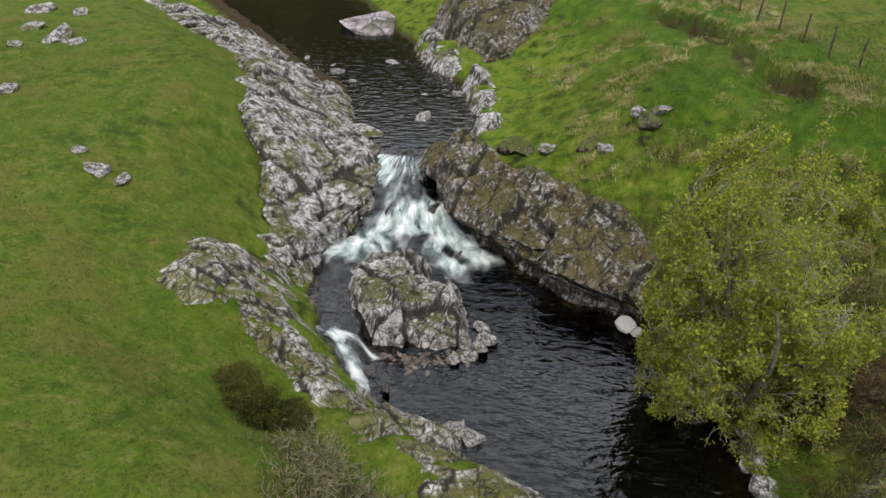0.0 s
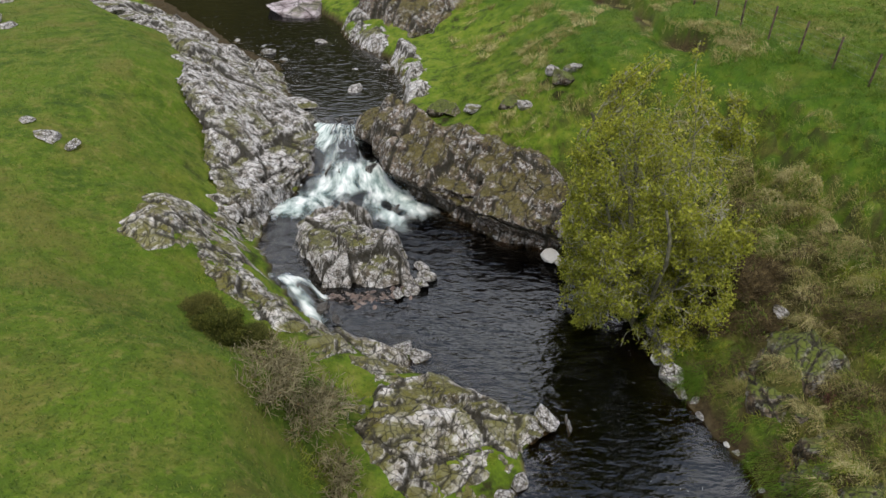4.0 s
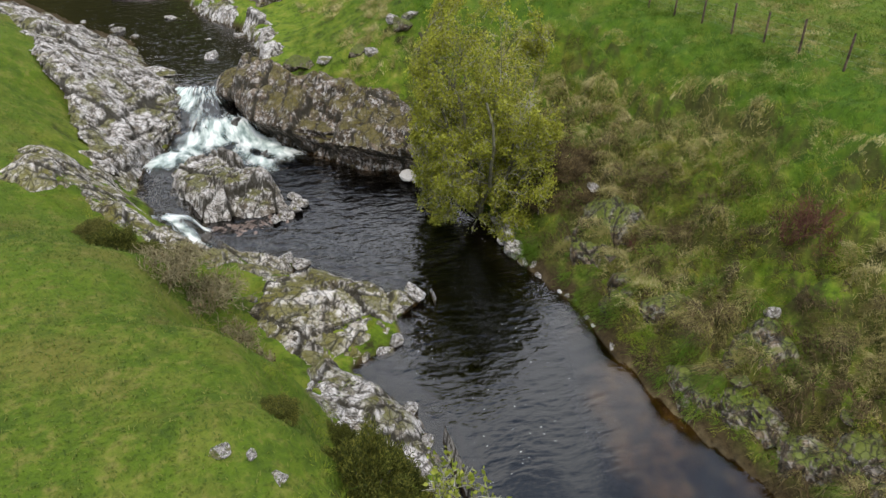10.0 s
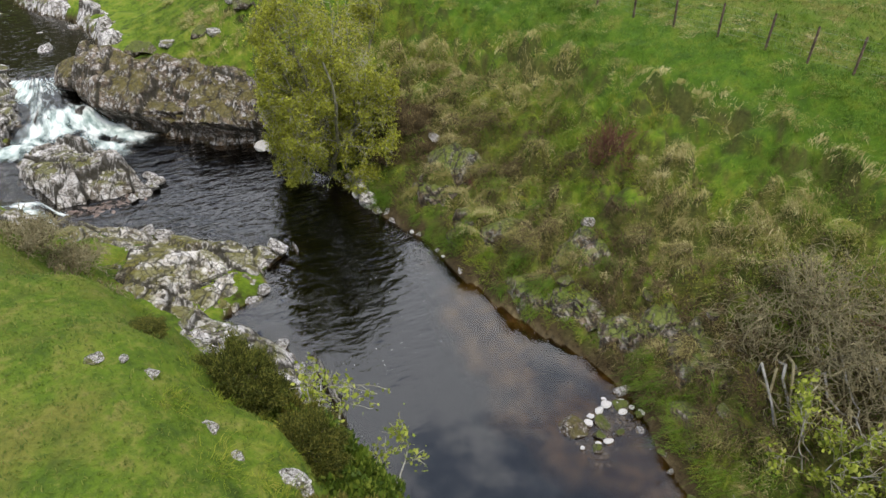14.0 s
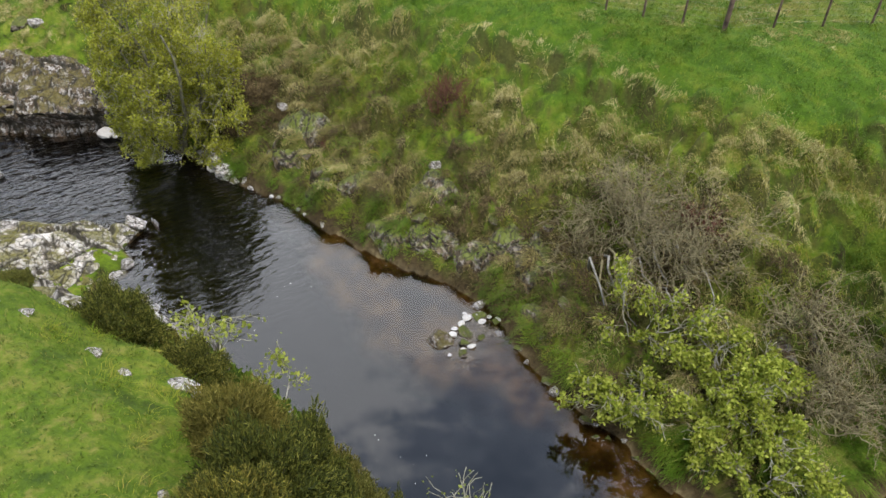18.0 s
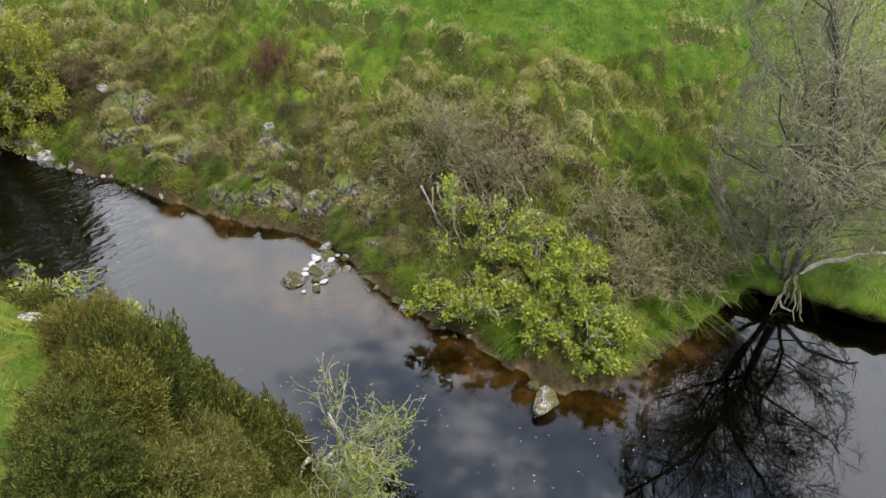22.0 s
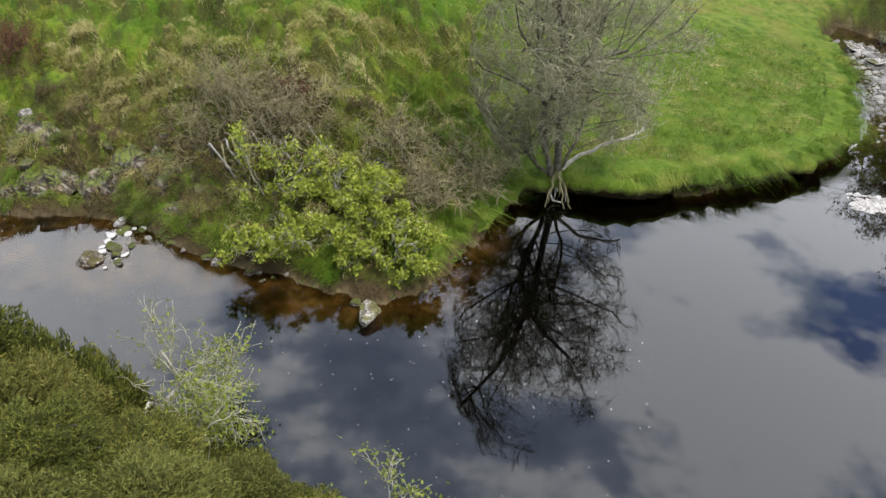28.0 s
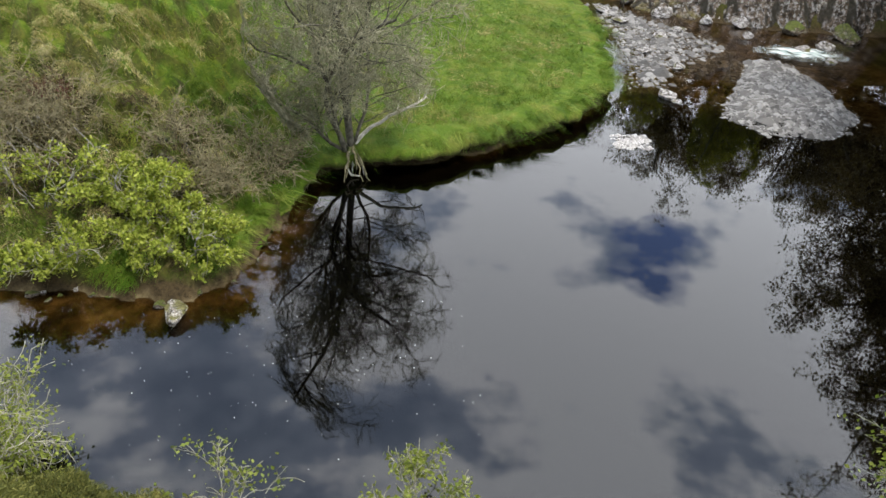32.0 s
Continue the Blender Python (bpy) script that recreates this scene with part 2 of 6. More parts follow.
def make_water(name, tint, wave, strength, gloss_ior=1.5):
    m = bpy.data.materials.new(name)
    m.use_nodes = True
    n, l = m.node_tree.nodes, m.node_tree.links
    n.clear()
    out, fr = n.new("ShaderNodeOutputMaterial"), n.new("ShaderNodeFresnel")
    gl, tr, mx = n.new("ShaderNodeBsdfGlossy"), n.new("ShaderNodeBsdfTransparent"), n.new("ShaderNodeMixShader")
    fr.inputs["IOR"].default_value = gloss_ior
    gl.inputs["Roughness"].default_value = 0.02
    gl.inputs["Color"].default_value = (1, 1, 1, 1)
    l.new(mixed(n, l, attribute(n, "shallow"), tint, (0.62, 0.50, 0.32)), tr.inputs["Color"])
    c = coords(n)
    mp = n.new("ShaderNodeMapping")
    mp.inputs["Rotation"].default_value = (0, 0, radians(35))
    mp.inputs["Scale"].default_value = (0.7, 1.6, 1.0)
    l.new(c, mp.inputs["Vector"])
    ripple = mixed(n, l, 0.35, noise_fac(n, l, mp.outputs[0], wave, 2, 0.45), noise_fac(n, l, mp.outputs[0], wave * 2.4, 2, 0.5))
    ripple = mixed(n, l, attribute(n, "ripple"), (0.5, 0.5, 0.5), ripple)
    k = n.new("ShaderNodeBump")
    k.inputs["Strength"].default_value, k.inputs["Distance"].default_value = strength, 0.42
    l.new(ripple, k.inputs["Height"])
    l.new(k.outputs[0], gl.inputs["Normal"])
    l.new(k.outputs[0], fr.inputs["Normal"])
    l.new(fr.outputs[0], mx.inputs[0])
    l.new(tr.outputs[0], mx.inputs[1])
    l.new(gl.outputs[0], mx.inputs[2])
    l.new(mx.outputs[0], out.inputs["Surface"])
    return m


M_GROUND = make_ground()
M_ROCK = make_rock("pale_lichened_rock", (0.44, 0.405, 0.378), (0.25, 0.222, 0.195), (0.040, 0.032, 0.022), (0.095, 0.090, 0.016), 0.6, 0.50)
M_ROCK_DARK = make_rock("dark_mossy_rock", (0.165, 0.125, 0.092), (0.062, 0.042, 0.024), (0.014, 0.010, 0.006), (0.085, 0.068, 0.012), 0.45, 0.42, (0.060, 0.038, 0.016))
M_ROCK_MOSSY = make_rock("pale_rock_with_moss", (0.50, 0.455, 0.41), (0.26, 0.225, 0.18), (0.035, 0.028, 0.018), (0.105, 0.095, 0.014), 0.5, 0.40, (0.09, 0.065, 0.028))
M_BANK_ROCK = make_rock("brown_bank_rock", (0.16, 0.120, 0.080), (0.060, 0.041, 0.022), (0.016, 0.011, 0.006), (0.085, 0.105, 0.010), 0.22, 0.36, (0.065, 0.042, 0.018))
M_WET_ROCK = make_rock("wet_dark_rock", (0.11, 0.095, 0.08), (0.045, 0.037, 0.030), (0.010, 0.008, 0.007), (0.05, 0.045, 0.012), 0.15, 0.62, (0.03, 0.022, 0.012))
M_WET_ROCK.node_tree.nodes["Principled BSDF"].inputs["Roughness"].default_value = 0.35
M_WATER = make_water("peaty_water", (0.055, 0.042, 0.030), 1.7, 0.8, 1.55)


# ---- plan of the valley ----
def smooth(a, b, v):
    t = np.clip((v - a) / (b - a), 0, 1)
    return t * t * (3 - 2 * t)


def value_noise(x, y, seed=0):
    xi, yi = np.floor(x).astype(np.int64), np.floor(y).astype(np.int64)
    fx, fy = x - xi, y - yi
    fx, fy = fx * fx * (3 - 2 * fx), fy * fy * (3 - 2 * fy)

    def h(i, j):
        k = (i * 374761393 + j * 668265263 + seed * 974634777) & 0x7FFFFFFF
        k = ((k ^ (k >> 13)) * 1274126177) & 0x7FFFFFFF
        return ((k ^ (k >> 16)) & 0xFFFF) / 65535.0

    return (h(xi, yi) * (1 - fx) + h(xi + 1, yi) * fx) * (1 - fy) + (h(xi, yi + 1) * (1 - fx) + h(xi + 1, yi + 1) * fx) * fy


def fbm(x, y, seed=0, octaves=4):
    x, y = np.asarray(x, float), np.asarray(y, float)
    out, amp, tot = 0 * x, 1.0, 0.0
    for o in range(octaves):
        out, tot = out + amp * value_noise(x * 2**o, y * 2**o, seed + o), tot + amp
        amp *= 0.5
    return out / tot * 2 - 1


def blocks(x, y, size, seed=0):
    """Broken blocks: a height for each cell, a slope of its own, and how near the crack is."""
    gx, gy = np.asarray(x, float) / size, np.asarray(y, float) / size
    xi, yi = np.floor(gx), np.floor(gy)
    f1, f2, best, cell = np.full(gx.shape, 9.0), np.full(gx.shape, 9.0), np.zeros(gx.shape), np.zeros(gx.shape)
    for di in (-1, 0, 1):
        for dj in (-1, 0, 1):
            ci, cj = xi + di, yi + dj
            rx, ry = value_noise(ci + 0.0, cj + 0.0, seed + 11), value_noise(ci + 0.0, cj + 0.0, seed + 12)
            px, py = ci + 0.1 + 0.8 * rx, cj + 0.1 + 0.8 * ry
            dx, dy = gx - px, gy - py
            d = np.hypot(dx, dy)
            lift = value_noise(ci + 0.0, cj + 0.0, seed + 13) + (rx - 0.5) * dx * 1.2 + (ry - 0.5) * dy * 1.2
            closer = d < f1
            f2 = np.where(closer, f1, np.minimum(f2, d))
            best, cell, f1 = np.where(closer, lift, best), np.where(closer, ci * 4096 + cj, cell), np.minimum(f1, d)
    return best, f2 - f1, cell


LEFT_BANK = [(-40, 82), (-24, 62), (-14.8, 47.9), (-10.7, 41.6), (-8.0, 37.2), (-5.2, 33.8), (-4.6, 30.5), (-3.3, 27.4), (-2.9, 24.5),
             (-3.2, 22.2), (-4.3, 19.6), (-4.3, 17.4), (-3.6, 15.6), (-2.9, 14.4), (-1.5, 12.9), (0.7, 12.1), (0.2, 11.4), (1.7, 10.8), (2.7, 9.9),
             (4.1, 9.2), (3.2, 8.4), (2.9, 7.4), (1.4, 6.9), (1.8, 6.0), (2.6, 4.6), (2.6, 3.2), (2.6, 1.0), (2.9, -1.0), (2.9, -3.5), (2.7, -5.6),
             (2.5, -7.0), (2.2, -9.0), (1.7, -12), (1.3, -15), (1.4, -20), (2.6, -24), (6.0, -28), (12, -32.5), (20, -36.5), (25, -41), (29, -48), (30, -62)]
RIGHT_BANK = [(-22, 86), (-14, 64), (-5.9, 50), (-2.1, 41), (-1.5, 38), (0.6, 34.5), (1.3, 31), (1.2, 27.4), (0.5, 25.0),
              (0.8, 22.4), (2.6, 19.9), (3.9, 18.4), (5.6, 17.5), (6.9, 15.5), (7.6, 12.4), (7.8, 10.1), (8.4, 8.0), (8.6, 6.3), (8.6, 5.0), (9.0, 2.7),
              (9.4, 1.2), (9.8, -0.7), (9.3, -2.3), (8.7, -4.4), (8.7, -6.0), (8.5, -7.5), (8.4, -9.0), (9.0, -10.0), (10.0, -10.5), (11.8, -10.9),
              (13.6, -11.2), (14.8, -11.5), (15.3, -13), (15.6, -15), (16.4, -17), (17.4, -18.8), (19.0, -20.7), (21.4, -22.8), (23.6, -23.5),
              (28, -24.2), (31, -24.4), (37, -25.2), (39.5, -26.4), (36.4, -28.6), (33.8, -32), (32.6, -35.5), (32, -41), (33, -50), (34, -62)]


def along(line, x, y):
    """The distance to a polyline, and its point's number of the nearest stretch."""
    d, at = np.full(x.shape, 1e9), np.zeros(x.shape)
    for k, ((ax, ay), (bx, by)) in enumerate(zip(line, line[1:])):
        ux, uy = bx - ax, by - ay
        t = np.clip(((x - ax) * ux + (y - ay) * uy) / (ux * ux + uy * uy), 0, 1)
        e = np.hypot(x - ax - t * ux, y - ay - t * uy)
        at = np.where(e < d, k + t, at)
        d = np.minimum(d, e)
    return d, at


def inside(poly, x, y):
    c = np.zeros(x.shape, bool)
    for (ax, ay), (bx, by) in zip(poly, poly[1:] + poly[:1]):
        if ay != by:
            c ^= ((ay > y) != (by > y)) & (x < (bx - ax) * (y - ay) / (by - ay) + ax)
    return c


RIVER = LEFT_BANK + RIGHT_BANK[::-1]
WEST = LEFT_BANK + [(32, -400), (-400, -400), (-400, 400), (-40, 400)]


def level(x, y):
    """The water's level: the upper reach, the steps of the fall, the pool."""
    y = np.asarray(y, float)
    main = np.interp(y, [18.8, 20.6, 21.7, 22.5, 23.4, 25.1, 25.9, 26.6, 30, 80], [0, 0.05, 0.18, 0.56, 0.68, 0.86, 1.10, 1.15, 1.15, 1.7])
    side = 0.42 * smooth(13.0, 14.6, y + 0.3 * (x + 2)) * smooth(-1.9, -2.5, x) * smooth(22, 20, y)
    return np.maximum(main, side)


LEDGES = [([(10.6, 11.6), (11.2, 10.2), (11.8, 8.8), (12.5, 6.4), (12.9, 5.2)], 0.55), ([(14.5, 13.6), (14.8, 11.4), (15.2, 9.9), (15.6, 8.8)], 0.5), ([(16.2, 7.1), (16.5, 5.3), (16.9, 3.7), (17.0, 2.0)], 0.6),
          ([(17.2, 1.0), (17.1, -0.4), (17.0, -1.5)], 0.5), ([(13.2, 2.9), (14.2, 1.4), (14.6, -0.6)], 0.5), ([(21.0, -5.6), (22.6, -6.6), (24.2, -8.4)], 0.45), ([(10.6, 2.8), (11.2, 1.0), (11.6, -1.2), (11.6, -2.8)], 0.5),
          ([(9.6, 36.2), (11.3, 32.4), (12.3, 28.6), (11.8, 25.8), (13.1, 24.1), (13.5, 23.1)], 0.75), ([(11.2, -6.6), (12.2, -8.2), (13.2, -9.8)], 0.4)]


def ledge_steps(x, y):
    """Small eroded steps: the ground drops on their river side, and bare earth shows in the face."""
    drop, bare_face = np.zeros(x.shape), np.zeros(x.shape)
    for line, high in LEDGES:
        xs, ys = [p[0] for p in line], [p[1] for p in line]
        near = (x > min(xs) - 3) & (x < max(xs) + 3) & (y > min(ys) - 3) & (y < max(ys) + 3)
        if not near.any():
            continue
        px, py = x[near], y[near]
        d, at = along(line, px, py)
        fade = smooth(0.0, 0.8, at) * smooth(len(line) - 1.0, len(line) - 1.8, at)
        wob = 0.25 * fbm(px * 1.3, py * 1.3, 91)
        order = np.argsort(ys)
        side = px - np.interp(py, np.array(ys)[order], np.array(xs)[order]) + wob
        drop[near] -= high * fade * smooth(0.12, -0.12, side) * np.exp(-np.maximum(-side, 0) / 1.4)
        bare_face[near] = np.maximum(bare_face[near], fade * smooth(0.45, 0.15, np.abs(side + 0.22)))
    return drop, bare_face


def shallows(x, y, dr):
    """Where the sandy bed lies close under the water, along the east shore."""
    reach = np.interp(y, [-12, -9.5, -7, -4, -2, 0, 2, 6], [1.1, 1.5, 1.7, 2.0, 3.0, 3.2, 2.4, 1.2])
    return smooth(reach + 0.5, reach - 0.9, dr + 0.9 * fbm(x * 0.55, y * 0.55, 23)) * smooth(-12.4, -11.2, y) * smooth(8.0, 5.0, y)


# height of the near bank over the water by the distance from the shore, for rows across the valley
BANK_REACH = (0, 0.5, 1.0, 1.5, 2.0, 2.5, 3.0, 3.5, 4.0, 4.5, 5.0, 6.0, 8.0, 60.0)
BANK_ROWS = {-4.2: (0.10, 0.6, 1.4, 3.2, 4.1, 4.3, 4.7, 5.0, 5.15, 5.2, 5.2, 5.25, 5.3, 5.9),
             -2.2: (0.10, 0.6, 1.4, 3.2, 4.1, 4.3, 4.6, 5.0, 5.2, 5.25, 5.3, 5.3, 5.35, 5.9),
             0.5: (0.10, 0.5, 1.2, 2.2, 3.2, 4.1, 4.85, 5.2, 5.3, 5.35, 5.35, 5.35, 5.4, 5.9),
             3.2: (0.10, 0.4, 0.8, 1.2, 1.7, 2.5, 3.6, 4.4, 4.85, 5.05, 5.1, 5.2, 5.3, 5.9),
             5.6: (0.10, 0.4, 0.65, 0.9, 1.15, 1.5, 2.1, 3.0, 3.9, 4.5, 4.85, 5.05, 5.15, 5.9),
             9.0: (0.10, 0.35, 0.55, 0.75, 0.9, 1.05, 1.5, 2.2, 2.9, 3.4, 3.8, 4.5, 4.9, 5.9),
             12.0: (0.10, 0.5, 1.0, 1.5, 1.9, 2.3, 2.7, 3.0, 3.3, 3.5, 3.7, 4.2, 4.7, 5.9),
             14.2: (0.10, 0.8, 1.5, 2.1, 2.7, 3.2, 3.5, 3.55, 3.6, 3.75, 3.95, 4.4, 4.8, 5.9),
             18.0: (0.10, 0.6, 1.2, 1.7, 2.2, 2.7, 3.1, 3.4, 3.7, 3.95, 4.15, 4.5, 4.8, 5.9)}


def near_bank(dl, y):
    ys = np.array(list(BANK_ROWS))
    rows = np.stack([np.interp(dl, BANK_REACH, r) for r in BANK_ROWS.values()])
    at = np.interp(y, ys, np.arange(len(ys)))
    k = np.minimum(at.astype(int), len(ys) - 2)
    low, high = np.take_along_axis(rows, k[None], 0)[0], np.take_along_axis(rows, k[None] + 1, 0)[0]
    return low + (high - low) * smooth(0, 1, at - k)


def ground_height(x, y, rough=True):
    x, y = np.asarray(x, float), np.asarray(y, float)
    x0, y0 = x, y
    x, y = x + 0.24 * fbm(x0 * 1.1, y0 * 1.1, 95), y + 0.24 * fbm(x0 * 1.1, y0 * 1.1, 96)
    dl, _ = along(LEFT_BANK, x, y)
    dr, _ = along(RIGHT_BANK, x, y)
    water, west = inside(RIVER, x, y), inside(WEST, x, y)
    lv = level(x, y)
    wide = np.interp(y, [-24, -8, 2, 5, 8, 13, 18, 24, 40], [4, 3.4, 3.4, 4.2, 5.0, 4.8, 5.4, 6.5, 10])
    top = np.interp(y, [-40, -24, 0, 20, 40, 80], [4.0, 4.6, 5.2, 4.6, 4.3, 4.6])
    u = np.clip(dl / wide, 0, 1)
    hw = 0.12 + top * (0.25 * u + 0.75 * u * u * (3 - 2 * u)) + 0.045 * np.maximum(dl - wide, 0) * np.exp(-dl / 60)
    own = smooth(-6.2, -4.6, y) * smooth(22.0, 18.0, y)
    hw = hw * (1 - own) + near_bank(dl, y) * own
    up = np.interp(dr, [0, 0.35, 1.2, 2.2, 3.2, 5, 7.5, 10.5, 14, 40, 400], [0.05, 0.55, 0.95, 1.25, 1.75, 2.8, 4.4, 5.5, 5.8, 8.5, 30])
    low = np.interp(dr, [0, 0.45, 0.62, 2, 10, 40, 400], [0.0, 0.12, 0.72, 0.9, 1.6, 6, 30])
    a = smooth(-15.5, -5.5, y - 0.12 * (x - 15))
    he = low * (1 - a) + up * a
    he = he + 3.2 * smooth(0.2, 3.5, dr) * smooth(31, 33, x) * smooth(-26.6, -28, y)
    rise = np.where(west, hw, he)
    if rough:
        rise = rise + 0.10 * fbm(x * 0.5, y * 0.5, 3) * smooth(0.3, 2.5, np.minimum(dl, dr)) + np.where(west, 0.03, 0.10) * fbm(x * 1.7, y * 1.7, 7) * smooth(0.2, 1.5, np.minimum(dl, dr))
    d = np.minimum(dl, dr)
    if rough:
        hum, gap, _ = blocks(x + 0.3 * fbm(x, y, 81), y + 0.3 * fbm(x, y, 82), 0.95, 300)
        knob = smooth(0.0, 0.45, gap) * (0.3 + 0.5 * hum)
        wildest = np.where(west, 0.15 * smooth(4, 2, dl), smooth(9.5, 6.0, dr) * smooth(-12, -8, y) * smooth(26, 18, y) + 0.12)
        rise = rise + 1.0 * (knob - 0.3) * wildest * smooth(0.2, 0.7, d)
        rise = rise + ledge_steps(x, y)[0]
    depth = 0.10 + 0.9 * smooth(0.1, 3.2, d) + 0.15 * fbm(x * 0.8, y * 0.8, 21)
    depth = depth * (1 - 0.78 * shallows(x, y, dr)) * (1 - 0.65 * smooth(20, 26, x))
    return np.where(water, lv - np.maximum(depth, 0.06), lv * np.exp(-d / 5) + rise + 0.62 * np.clip(y - 62, 0, 70) * smooth(2, 20, d))


def mesh_from(name, verts, faces, mat, smooth_faces=True, extra=()):
    """One mesh from arrays of corners and of triangles or quads."""
    verts, faces = np.asarray(verts, np.float32), np.asarray(faces, np.int32)
    me = bpy.data.meshes.new(name)
    k = faces.shape[1]
    me.vertices.add(len(verts))
    me.vertices.foreach_set("co", verts.ravel())
    me.loops.add(faces.size)
    me.loops.foreach_set("vertex_index", faces.ravel())
    me.polygons.add(len(faces))
    me.polygons.foreach_set("loop_start", np.arange(0, faces.size, k, dtype=np.int32))
    me.polygons.foreach_set("loop_total", np.full(len(faces), k, np.int32))
    me.polygons.foreach_set("use_smooth", np.full(len(faces), smooth_faces))
    for key, values in extra:
        at = me.attributes.new(key, "FLOAT", "POINT")
        at.data.foreach_set("value", np.asarray(values, np.float32).ravel())
    me.materials.append(mat)
    me.update()
    me.validate()
    return me


def grid_faces(nx, ny):
    i = np.arange(nx * ny).reshape(ny, nx)
    return np.stack([i[:-1, :-1].ravel(), i[:-1, 1:].ravel(), i[1:, 1:].ravel(), i[1:, :-1].ravel()], 1)


def axis_of(a, b, step, reach):
    core = np.arange(a, b + step / 2, step)
    out = np.array([step * (1.35**k) for k in range(1, 32)]).cumsum()
    out = out[out < reach]
    return np.concatenate([a - out[::-1], core, b + out])


# ---- ground ----
GX, GY = axis_of(-24, 36, 0.2, 1800), axis_of(-40, 54, 0.2, 1800)
gx, gy = np.meshgrid(GX, GY)
gz = ground_height(gx, gy)
g_dl, _ = along(LEFT_BANK, gx, gy)
g_dr, _ = along(RIGHT_BANK, gx, gy)
g_west, g_water = inside(WEST, gx, gy), inside(RIVER, gx, gy)
edge = 0.6 * fbm(gx * 0.6, gy * 0.6, 31)
FENCE = [(11.4, 41), (13.6, 31), (14.8, 24.4), (16.6, 18.4), (18.2, 11.6), (19.5, 4.8), (20.8, -0.6), (25.9, -4.8), (33, -11.5)]
beyond = smooth(0.0, 0.8, gx - np.interp(gy, [p[1] for p in FENCE[::-1]], [p[0] for p in FENCE[::-1]]))
a_lush = np.where(g_west, 0.0, 1.0) * smooth(0.1, 0.7, 0.85 + fbm(gx * 0.25, gy * 0.25, 5)) * (1 - beyond) * (0.35 + 0.65 * smooth(-11, -6, gy))
a_wild = np.where(g_west, smooth(3.4, 1.0, g_dl + edge * 2) * 0.9, smooth(7.8, 5.2, g_dr + edge * 3.5) * smooth(-10, -6, gy))
a_earth_shade = np.where(g_west, 0.0, smooth(0.55, 0.15, g_dr + edge * 0.3)) * (1 - smooth(10, 20, gy))
a_earth_shade = np.maximum(a_earth_shade, np.where(gy > 20, 1.0, 0.7) * ledge_steps(gx, gy)[1] * smooth(-0.5, 0.3, fbm(gx * 1.1, gy * 1.1, 35) + 0.25))
# steep knob faces take dark earth, partly as painted overhang shade
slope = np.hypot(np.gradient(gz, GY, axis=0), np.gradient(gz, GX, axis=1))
a_earth_shade = np.maximum(a_earth_shade, np.where(g_west, 0, 0.7 * smooth(1.0, 1.7, slope + 0.4 * fbm(gx * 1.5, gy * 1.5, 36)) * smooth(12, 8, g_dr)))
a_earth_shade = np.maximum(a_earth_shade, smooth(0.30, 0.12, np.abs(gz - level(gx, gy) - 0.02)) * (np.minimum(g_dl, g_dr) < 0.9) * ~g_west)
a_earth_shade = np.maximum(a_earth_shade, 0.8 * smooth(58, 66, gy))
a_earth_shade = np.maximum(a_earth_shade, np.where(g_west, smooth(1.5, 0.8, g_dl) * smooth(22, 25, gy), 0))
a_earth_shade = np.maximum(a_earth_shade, np.where(g_west, 0, 0.9 * np.exp(-((gx - 10.6) / 1.5) ** 2 - ((gy - 11.4) / 2.0) ** 2)))
a_earth_shade = np.maximum(a_earth_shade, np.where(g_west, 0, 0.85 * smooth(0.02, 0.22, fbm(gx * 0.9, gy * 0.9, 38)) * smooth(4.6, 2.6, g_dr) * smooth(-4, 2, gy) * smooth(15, 12, gy)))
a_bed = np.where((gz < level(gx, gy) - 0.01) & (np.minimum(g_dl, g_dr) + 9 * g_water > 0), 1.0, 0.0) * smooth(1.2, 0.6, np.where(g_water, 0, np.minimum(g_dl, g_dr)))
# outside the shallows the bed is painted dark for light lost with depth
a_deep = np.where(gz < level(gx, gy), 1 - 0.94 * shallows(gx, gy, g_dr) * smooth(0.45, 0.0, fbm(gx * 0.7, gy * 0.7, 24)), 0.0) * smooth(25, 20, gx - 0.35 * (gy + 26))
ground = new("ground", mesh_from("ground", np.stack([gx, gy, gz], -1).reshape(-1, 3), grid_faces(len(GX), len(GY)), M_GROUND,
             extra=(("lush", a_lush), ("wild", a_wild), ("earth_shade", a_earth_shade), ("bed", a_bed), ("deep", a_deep))))
tagged(ground, "grassy valley ground with a stony river bed", "ground", kind="structure")

# ---- water ----
WX, WY = np.arange(-26, 46.01, 0.25), np.arange(-48, 60.01, 0.25)
wx, wy = np.meshgrid(WX, WY)
w_d = np.minimum(along(LEFT_BANK, wx, wy)[0], along(RIGHT_BANK, wx, wy)[0])
wet = inside(RIVER, wx, wy) | (w_d < 0.7)
wf = grid_faces(len(WX), len(WY))
wf = wf[wet.ravel()[wf].all(1)]
fall_near = np.hypot(wx - 1.0, wy - 18.5)
ripple = np.clip(0.13 * smooth(0.0, 6.0, wy + 2.5 * fbm(wx * 0.35, wy * 0.35, 19)) + 0.26 * smooth(5.0, 10.0, wy) * smooth(29, 24, wy) + 0.45 * smooth(4.5, 0.5, fall_near) + 0.10 * smooth(24, 29, wx), 0, 1)
w_deep = level(wx, wy) - ground_height(wx, wy)
shallow = np.maximum(np.maximum(0.75 * smooth(0.45, 0.05, w_deep), 0.8 * smooth(19.5, 24.0, wx - 0.35 * (wy + 26))), 0.95 * shallows(wx, wy, along(RIGHT_BANK, wx, wy)[0]))
used = np.unique(wf)
renum = np.zeros(wx.size, np.int32)
renum[used] = np.arange(len(used))
wv = np.stack([wx, wy, level(wx, wy)], -1).reshape(-1, 3)[used]
